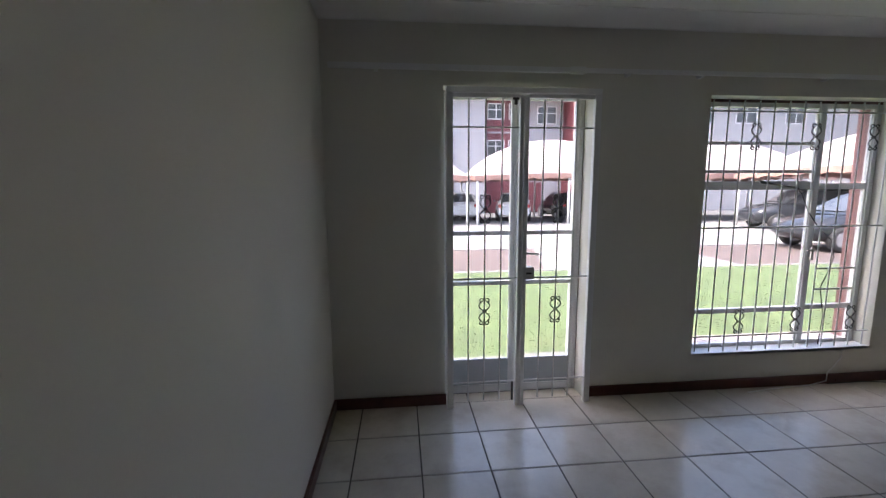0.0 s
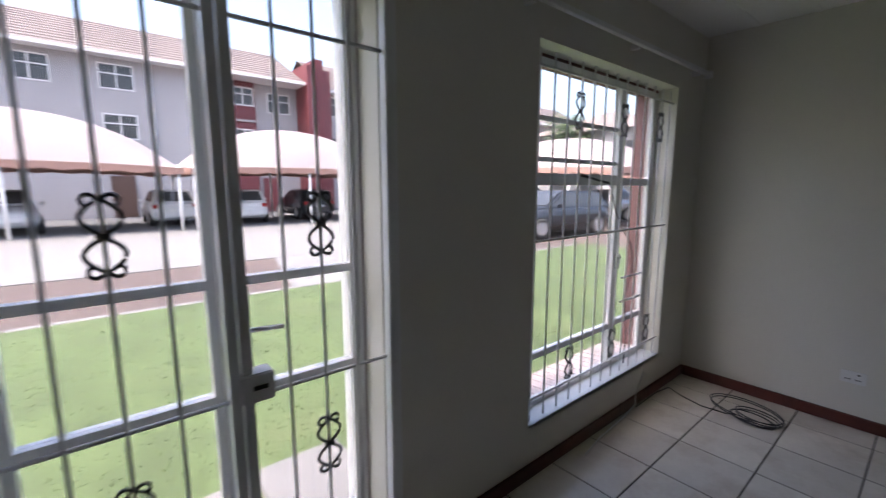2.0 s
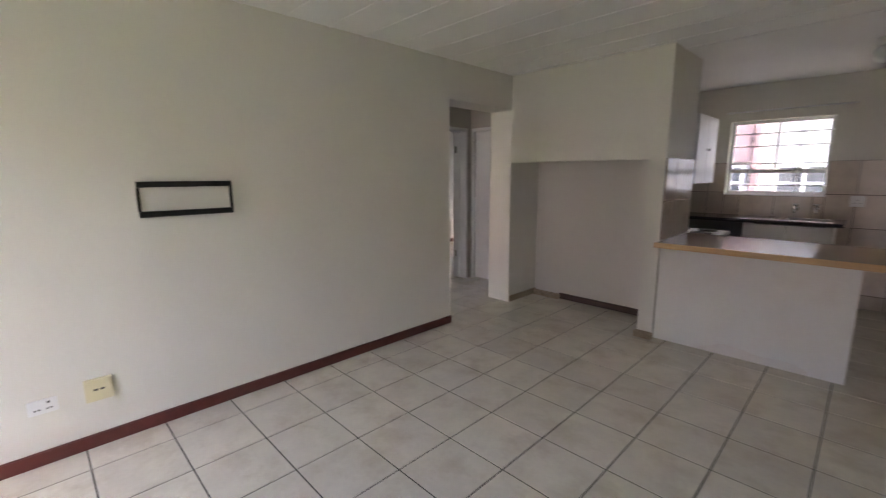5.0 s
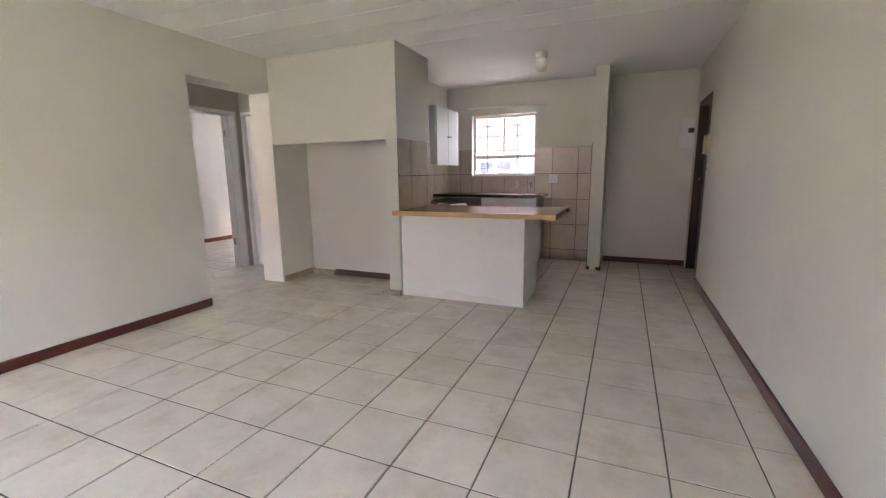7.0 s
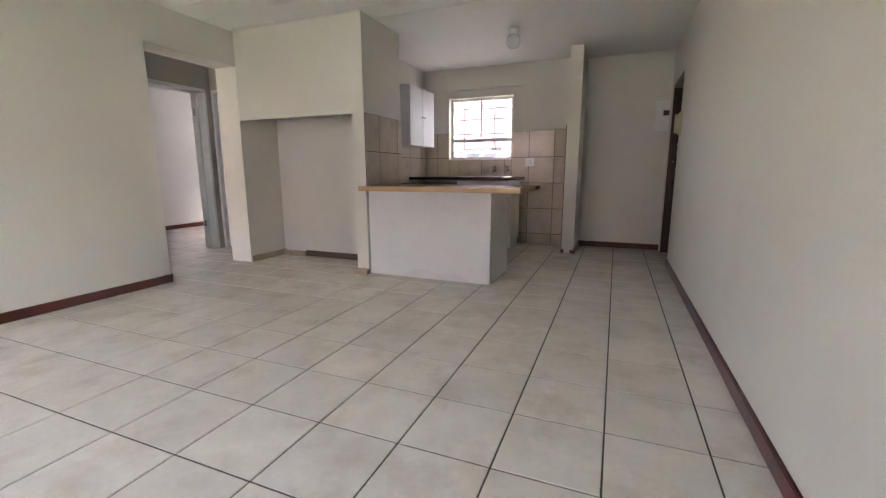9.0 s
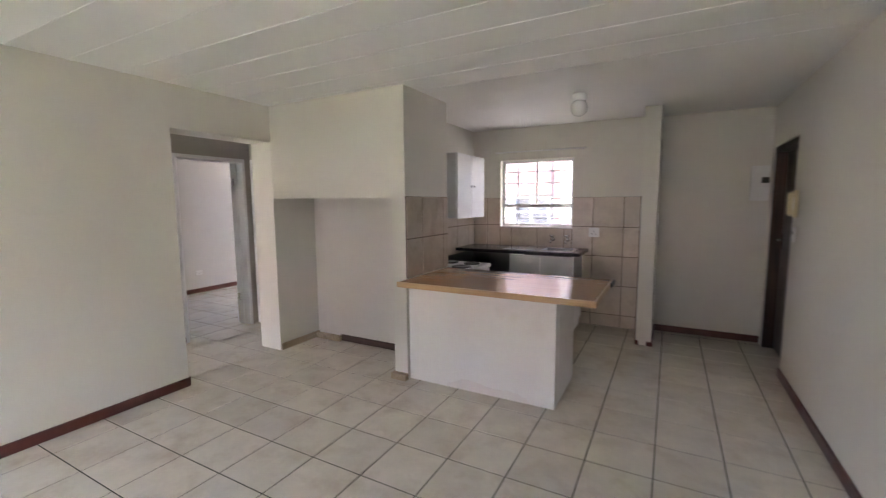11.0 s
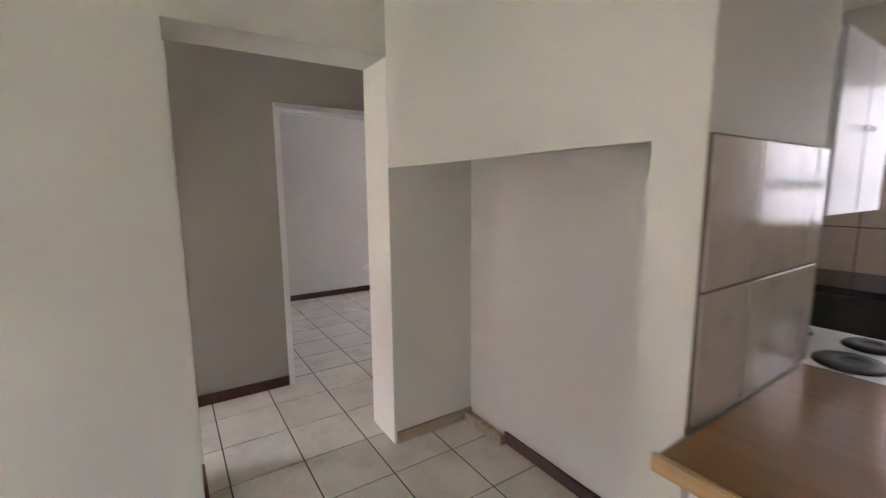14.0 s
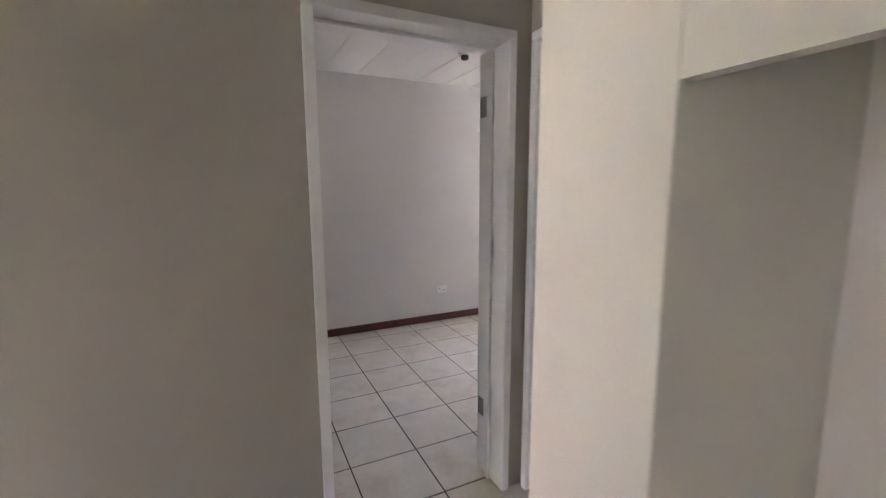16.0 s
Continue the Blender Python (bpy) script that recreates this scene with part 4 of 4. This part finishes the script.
# ---------------------------------------------------------------- outside: cars
def car(paint, x, y, turn, label, tall=1.0):
    """A hatchback built from width sections along its length (x is forward)."""
    c = thing("car", label, "car", (x, y, -0.13), "parked cars")
    c.rotation_euler = (0, 0, radians(turn))
    secs = [(-2.05, 0.45, 0.80, 0.70), (-2.0, 0.32, 0.93, 0.82), (-1.6, 0.22, 0.98, 0.87), (-0.6, 0.2, 0.97, 0.88), (0.6, 0.2, 0.96, 0.88), (1.3, 0.22, 0.88, 0.86), (1.85, 0.28, 0.74, 0.78), (2.05, 0.4, 0.62, 0.62)]
    bm = bmesh.new()
    rings = []
    for px, z0, z1, w in secs:
        z1 *= tall
        m = z0 + (z1 - z0) * 0.55
        rings.append([bm.verts.new((px, sy * ww, zz)) for sy, ww, zz in ((-1, w * 0.86, z0), (-1, w, m), (-1, w * 0.9, z1), (1, w * 0.9, z1), (1, w, m), (1, w * 0.86, z0))])
    for a, b in zip(rings, rings[1:]):
        for j in range(6):
            bm.faces.new((a[j], a[(j + 1) % 6], b[(j + 1) % 6], b[j])).smooth = True
    bm.faces.new(rings[0][::-1])
    bm.faces.new(rings[-1])
    bmesh.ops.bevel(bm, geom=list(bm.edges), offset=0.04, segments=2, affect="EDGES")
    part("body", bm, paint, c)
    bm = bmesh.new()
    zb, zt = 0.93 * tall, 1.45 * tall
    lo = [bm.verts.new((px, sy * 0.79, zb)) for px, sy in ((-1.92, -1), (-1.92, 1), (1.05, 1), (1.05, -1))]
    hi = [bm.verts.new((px, sy * 0.62, zt)) for px, sy in ((-1.55, -1), (-1.55, 1), (0.2, 1), (0.2, -1))]
    for j in range(4):
        bm.faces.new((lo[j], lo[(j + 1) % 4], hi[(j + 1) % 4], hi[j]))
    bm.faces.new(hi)
    bmesh.ops.bevel(bm, geom=list(bm.edges), offset=0.07, segments=3, affect="EDGES")
    part("cabin", bm, paint, c)
    def quad(name, p, material):
        b = bmesh.new()
        f = b.faces.new([b.verts.new(v) for v in p])
        bmesh.ops.recalc_face_normals(b, faces=[f])
        r = bmesh.ops.extrude_face_region(b, geom=[f])
        nrm = (Vector(p[1]) - Vector(p[0])).cross(Vector(p[2]) - Vector(p[0])).normalized()
        for v in r["geom"]:
            if isinstance(v, bmesh.types.BMVert):
                v.co += nrm * 0.012
        part(name, b, material, c)
    dz = zt - zb
    def side(s, px0, px1, px2, px3):
        k = lambda f: 0.79 + (0.62 - 0.79) * f + 0.004
        quad("side_window", [(px0, s * k(0.12), zb + dz * 0.12), (px1, s * k(0.12), zb + dz * 0.12), (px2, s * k(0.85), zb + dz * 0.85), (px3, s * k(0.85), zb + dz * 0.85)][::s], M_PANE)
    for s in (-1, 1):
        side(s, -1.7, -0.75, -0.75, -1.42)
        side(s, -0.65, 0.75, 0.1, -0.65)
    quad("rear_window", [(-1.885, 0.62, zb + dz * 0.14), (-1.885, -0.62, zb + dz * 0.14), (-1.62, -0.52, zb + dz * 0.85), (-1.62, 0.52, zb + dz * 0.85)], M_PANE)
    quad("windscreen", [(0.95, -0.66, zb + dz * 0.14), (0.95, 0.66, zb + dz * 0.14), (0.34, 0.54, zb + dz * 0.86), (0.34, -0.54, zb + dz * 0.86)], M_PANE)
    for s in (-1, 1):
        part("tail_light", boxes((-2.06, -1.96, s * 0.68 - 0.1, s * 0.68 + 0.1, 0.72 * tall, 0.88 * tall), bevel=0.02), M_RED, c)
        part("headlight", boxes((1.9, 2.0, s * 0.52 - 0.14, s * 0.52 + 0.14, 0.52 * tall, 0.64 * tall), bevel=0.02), M_PANE, c)
        part("mirror", boxes((0.62, 0.72, s * 0.95 - 0.09, s * 0.95 + 0.09, 0.93 * tall, 1.05 * tall), bevel=0.03), paint, c)
        for px in (-1.28, 1.3):
            wv = part("wheel", turned(bmesh.new(), [(0.24, -0.1), (0.31, -0.09), (0.32, 0), (0.31, 0.09), (0.24, 0.1)], 20, (px, s * 0.78, 0.32), "y"), M_TYRE, c)
            part("rim", turned(bmesh.new(), [(0.2, -0.11), (0.2, 0.11)], 16, (px, s * 0.78, 0.32), "y"), M_CARS, wv)
    part("bumper", boxes((-2.12, -1.95, -0.78, 0.78, 0.36, 0.56), bevel=0.05), paint, c)
    part("number_plate", boxes((-2.128, -2.121, -0.24, 0.24, 0.60, 0.70), bevel=0.002), M_PLASTIC, c)


car(M_CARW, 6.5, 19.9, 78, "white hatchback parked under the carport, rear showing")
car(M_CARW, 3.6, 20.7, 90, "older white hatchback parked under the carport")
car(M_CARW, -1.4, 19.6, -80, "white car parked nose-out under the carport", 1.02)
car(M_CARB, 9.6, 20.6, 90, "dark car parked deep under the carport")
car(M_CARB, 16.4, 12.6, 165, "dark estate car parked beside the lawn", 1.08)
car(M_CARB, 12.7, 7.2, 172, "dark saloon parked beside the brick paving")
car(M_CARS, 19.0, 9.4, 170, "silver car parked under the far carport")
car(M_CARB, 23.5, 19.6, 90, "dark hatchback parked under the carport")
car(M_CARW, 19.0, 5.0, 168, "white car parked behind the dark saloon")


# ---------------------------------------------------------------- outside: houses
def facade_window(parent, x, y, z, w, h, s=-1, frame_mat=M_WHITE):
    """A window on a facade that faces -y (s = -1) or +y."""
    f = part("window", boxes((x - w / 2 - 0.06, x + w / 2 + 0.06, y + s * 0.05, y + s * 0.01, z - 0.06, z), (x - w / 2 - 0.06, x + w / 2 + 0.06, y + s * 0.05, y + s * 0.01, z + h, z + h + 0.06), (x - w / 2 - 0.06, x - w / 2, y + s * 0.05, y + s * 0.01, z, z + h),
                             (x + w / 2, x + w / 2 + 0.06, y + s * 0.05, y + s * 0.01, z, z + h), (x - 0.03, x + 0.03, y + s * 0.05, y + s * 0.01, z, z + h), (x - w / 2, x + w / 2, y + s * 0.05, y + s * 0.01, z + h * 0.6, z + h * 0.6 + 0.05)), frame_mat, parent)
    part("pane", boxes((x - w / 2, x + w / 2, y + s * 0.022, y + s * 0.012, z, z + h)), M_PANE, f)
    return f


apt = thing("apartment_building", "three-storey grey plastered flats with maroon bays and tiled roof", "building", (0, 0, 0))
FY = 27.0
part("wall", boxes((-22, 6.3, FY - 0.9, FY + 8, -0.3, 7.95), (6.3, 46, FY, FY + 8, -0.3, 7.95)), M_FACADE, apt)
for x0, x1, fy in ((-22.5, 12.0, FY - 1.6), (13.8, 46.5, FY - 0.7)):
    bm = bmesh.new()
    for k in range(12):
        u0, u1 = k / 12, (k + 1) / 12
        ya, yb = fy + (FY + 4.2 - fy) * u0, fy + (FY + 4.2 - fy) * u1
        za, zb = 7.85 + 2.9 * u0, 7.85 + 2.9 * u1
        q = [bm.verts.new(p) for p in ((x0, ya, za + 0.05), (x1, ya, za + 0.05), (x1, yb, zb), (x0, yb, zb), (x0, ya, za - 0.1), (x1, ya, za - 0.1))]
        bm.faces.new(q[:4])
        bm.faces.new((q[4], q[5], q[1], q[0]))
    q = [bm.verts.new(p) for p in ((x0, FY + 4.2, 10.75), (x1, FY + 4.2, 10.75), (x1, FY + 9, 7.85), (x0, FY + 9, 7.85))]
    bm.faces.new(q)
    part("roof", bm, M_ROOF, apt)
    part("soffit", boxes((x0, x1, fy + 0.02, FY, 7.72, 7.78)), M_WHITE, apt)
    part("gutter", boxes((x0, x1, fy - 0.12, fy, 7.7, 7.86), bevel=0.02), M_WHITE, apt)
part("fin_wall", boxes((12.0, 12.6, FY - 1.9, FY + 6, -0.3, 8.9), (12.6, 13.2, FY - 1.6, FY + 6, -0.3, 9.4), (13.2, 13.8, FY - 1.3, FY + 6, -0.3, 8.9)), M_MAROON, apt, "maroon stepped fin wall")
part("bay_panel", boxes((6.35, 9.3, FY - 0.25, FY - 0.02, -0.2, 7.7)), M_MAROON, apt, "maroon painted window bay")
part("bay_ledge", boxes((6.33, 9.32, FY - 0.34, FY - 0.26, 5.35, 5.47)), M_FACADE, apt)
for x, z, w, h in ((7.1, 6.35, 1.1, 0.95), (8.6, 6.35, 1.1, 0.95), (7.1, 3.9, 1.1, 0.95), (8.6, 3.9, 1.1, 0.95), (10.8, 6.1, 1.3, 1.1), (10.8, 3.6, 1.3, 1.1), (15.2, 6.3, 1.6, 1.2), (15.2, 3.6, 1.6, 1.2), (19.0, 6.3, 1.6, 1.2), (22.5, 6.3, 1.6, 1.2), (26.0, 6.3, 1.6, 1.2), (19.0, 3.6, 1.6, 1.2), (22.5, 3.6, 1.6, 1.2), (30.0, 6.3, 1.6, 1.2)):
    facade_window(apt, x, FY - (0.26 if x in (7.1, 8.6) else 0.0), z, w, h)
for x, z, w, h in ((2.55, 6.3, 1.3, 1.1), (2.55, 3.9, 1.3, 1.1), (-0.6, 6.3, 1.3, 1.1), (-3.4, 6.3, 1.6, 1.1), (-3.4, 3.7, 1.6, 1.1), (-7.0, 6.3, 1.6, 1.1), (-7.0, 3.7, 1.6, 1.1)):
    facade_window(apt, x, FY - 0.9, z, w, h)
part("entrance_door", boxes((1.9, 2.9, FY - 0.96, FY - 0.91, -0.1, 2.0), bevel=0.01), M_DARKRAW, apt)
part("entrance_door", boxes((9.6, 10.5, FY - 0.06, FY - 0.01, -0.1, 2.0), bevel=0.01), M_MAROON, apt)
part("downpipe", tube(bmesh.new(), [(4.0, FY - 0.98, 0), (4.0, FY - 0.98, 7.7)], 0.05, 8), M_WHITE, apt)

hb2 = thing("apartment_building", "far pale flats beyond the eastern carports", "building", (0, 0, 0))
part("wall", boxes((36, 60, 14, 26, -0.3, 6.4)), M_FACADE, hb2)
bm = bmesh.new()
v = [bm.verts.new(p) for p in ((35.2, 13, 6.3), (61, 13, 6.3), (61, 27, 6.3), (35.2, 27, 6.3), (40, 20, 8.6), (56, 20, 8.6))]
for q in ((0, 1, 5, 4), (1, 2, 5), (2, 3, 4, 5), (3, 0, 4)):
    bm.faces.new([v[i] for i in q])
part("roof", bm, M_ROOF, hb2)
for x in (38.5, 42.5, 46.5, 50.5):
    for z in (1.2, 4.0):
        facade_window(hb2, x, 14.0, z, 1.6, 1.3)
for y in (16.5, 20, 23.5):
    for z in (1.2, 4.0):
        f = part("window", boxes((35.95, 35.99, y - 0.8, y + 0.8, z, z + 1.3)), M_PANE, hb2)

nb = thing("apartment_building", "pale flats behind the kitchen yard with maroon bay", "building", (0, 0, 0))
SY = -14.2
part("wall", boxes((-14, 5.6, SY - 6, SY, -0.3, 8.0)), mat("pale_facade", (0.34, 0.335, 0.33), 0.8, var=0.05, scale=0.8, fine=20, bump=0.2), nb)
part("bay_panel", boxes((3.62, 3.76, SY + 0.01, SY + 0.3, -0.3, 8.0), (3.76, 5.2, SY + 0.01, SY + 0.2, 1.75, 3.3)), mat("faded_pink_plaster", (0.22, 0.14, 0.135), 0.8, var=0.1, scale=1, fine=20, bump=0.2), nb)
for x, z in ((2.75, 0.6), (4.5, 0.6), (2.75, 3.5), (5.6, 3.5), (-1.0, 0.7), (-1.0, 3.5), (-5.0, 0.7), (-5.0, 3.5)):
    facade_window(nb, x, SY, z, 1.0, 1.0, 1)


# ---------------------------------------------------------------- outside: trees
def tree(x, y, h, spread, seed):
    r = random.Random(seed)
    t = thing("tree", "dark leafy garden tree beyond the carports", "tree", (x, y, -0.26), "far trees")
    bm = bmesh.new()
    tube(bm, [(0, 0, 0), (0.05, 0.02, h * 0.25), (0.1, 0, h * 0.5), (0.05, 0.1, h * 0.8)], 0.16, 8)
    for k in range(6):
        a = k * 1.05
        z = h * (0.4 + 0.06 * k)
        tube(bm, [(0.08, 0, z), (spread * 0.35 * math.cos(a), spread * 0.35 * math.sin(a), z + h * 0.12), (spread * 0.7 * math.cos(a), spread * 0.7 * math.sin(a), z + h * 0.2)], 0.06, 6)
    part("trunk", bm, M_BARK, t)
    vs, fs = [], []
    blobs = [(r.uniform(-1, 1) * spread * 0.7, r.uniform(-1, 1) * spread * 0.7, h * r.uniform(0.5, 0.95), spread * r.uniform(0.25, 0.45)) for _ in range(14)]
    for bx_, by_, bz_, br_ in blobs:
        for _ in range(170):
            d = Vector((r.gauss(0, 1), r.gauss(0, 1), r.gauss(0, 1))).normalized() * br_ * r.uniform(0.6, 1.05)
            p = Vector((bx_, by_, bz_)) + d
            u = Vector((r.gauss(0, 1), r.gauss(0, 1), r.gauss(0, 1))).normalized() * 0.16
            w = u.orthogonal().normalized() * 0.1
            i = len(vs)
            vs += [p - u, p + w, p + u, p - w]
            fs.append((i, i + 1, i + 2, i + 3))
    cme = bpy.data.meshes.new("crown")
    cme.from_pydata([tuple(q) for q in vs], [], fs)
    cme.materials.append(M_LEAF)
    cro = new("crown", cme)
    cro.parent = t


tree(44, 8.5, 6.5, 3.2, 1)
tree(52, 13.0, 8.5, 4.0, 2)
tree(47, 3.5, 6.0, 3.0, 3)
tree(34.5, 21.5, 7.5, 3.0, 4)

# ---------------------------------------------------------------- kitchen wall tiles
# Dark grey stands in for shade below the worktop, on an added lining.
M_RECESS = mat("recess_shade", (0.15, 0.145, 0.14), 0.9, var=0.15, scale=4, fine=60, bump=0.4)
struct("recess_lining", boxes((KW[0], XK - 0.008, YK + 0.001, YK + 0.008, 0.0, 0.866), (XK - 0.008, XK - 0.001, YK + 0.008, YQ - 0.002, 0.0, 0.866)), M_RECESS, "added dark lining coloured as shade below the kitchen worktop", "wall")


def clad(name, label, origin, ax, u_lines, z_lines, face):
    """Tiles on a wall between the given lines; ax is the axis that they run along, face the way they look."""
    bed = thing(name, label, "wall tiles", (0, 0, 0), kind="structure")
    ox, oy = origin
    u0, u1, z0, z1 = u_lines[0], u_lines[-1], z_lines[0], z_lines[-1]
    def slab(a, b, c, d, t0, t1):
        lo, hi = sorted((face * t0, face * t1))
        return (a, b, oy + lo, oy + hi, c, d) if ax == "x" else (ox + lo, ox + hi, a, b, c, d)
    part("grout", boxes(slab(u0, u1, z0, z1, 0.001, 0.008)), M_KGROUT, bed)
    cache = {}
    for a, b in zip(u_lines, u_lines[1:]):
        for c, d in zip(z_lines, z_lines[1:]):
            key = (round(b - a, 3), round(d - c, 3))
            if key not in cache:
                w, h = key[0] / 2 - 0.0035, key[1] / 2 - 0.0035
                lo, hi = sorted((face * 0.008, face * 0.013))
                cache[key] = to_mesh("tile", boxes((-w, w, lo, hi, -h, h) if ax == "x" else (lo, hi, -w, w, -h, h), bevel=0.0018, seg=1), M_KTILE)
            m = ((a + b) / 2, (c + d) / 2)
            share("tile", cache[key], bed, (m[0], oy, m[1]) if ax == "x" else (ox, m[0], m[1]))


zl = [0.003, 0.155, 0.512, 0.868, 1.222, 1.582]
clad("kitchen_tiles", "beige glazed wall tiles beside the kitchen window", (0, YK), "x", [1.137, 1.345, 1.69, KW[0]], zl, 1)
clad("kitchen_tiles", "beige glazed wall tiles under the kitchen window", (0, YK), "x", [KW[0], 2.035, 2.38, 2.725, KW[1]], [0.868, 1.19], 1)
clad("kitchen_tiles", "beige glazed wall tiles in the kitchen corner", (0, YK), "x", [KW[1], 3.07, XK - 0.014], zl[3:], 1)
clad("kitchen_tiles", "beige glazed wall tiles behind the stove", (XK, 0), "y", [YK + 0.014, -7.1, -6.755, -6.41, -6.065, -5.72, YQ - 0.002], zl[3:], -1)
clad("kitchen_tiles", "beige glazed wall tiles on the kitchen pier", (XP0, 0), "y", [YQ, -5.505, -5.115, YN - 0.002], [0.893, 1.222, 1.582], -1)
clad("kitchen_tiles", "beige glazed wall tiles on the wall stub", (1.135, 0), "y", [YK + 0.014, -7.06, -6.747], zl, 1)

# ---------------------------------------------------------------- floor tiles
g = PT / 2 - 0.0035
bm = boxes((-g, g, -g, g, -0.012, 0.0))
top = [e for e in bm.edges if all(v.co.z > -0.001 for v in e.verts)]
bmesh.ops.bevel(bm, geom=top, offset=0.002, segments=1, affect="EDGES")
TILE = to_mesh("tile", bm, M_TILE)
far_v, far_f = [], []
for i in range(-1, 23):
    for j in range(-1, 22):
        x, y = TX + (i + 0.5) * PT, TY + (1.5 - j) * PT
        if y > 0.2 or y < -8.15 or x > 8.2 or x < -0.1:
            continue
        dz = 0.0006 * math.sin(i * 12.9 + j * 7.3)
        if x < 4.6 and y > -7.3 or 4.6 <= x < 5.6 and -6 < y < -3.8:
            share("tile", TILE, floor, (x, y, dz))
        else:
            k = len(far_v)
            far_v += [(x - g, y - g, dz), (x + g, y - g, dz), (x + g, y + g, dz), (x - g, y + g, dz)]
            far_f.append((k, k + 1, k + 2, k + 3))
fme = bpy.data.meshes.new("far_tiles")
fme.from_pydata(far_v, [], far_f)
fme.materials.append(M_TILEJ)
ft = new("far_tiles", fme)
ft.parent = floor
tagged(ft, kind="stuff")
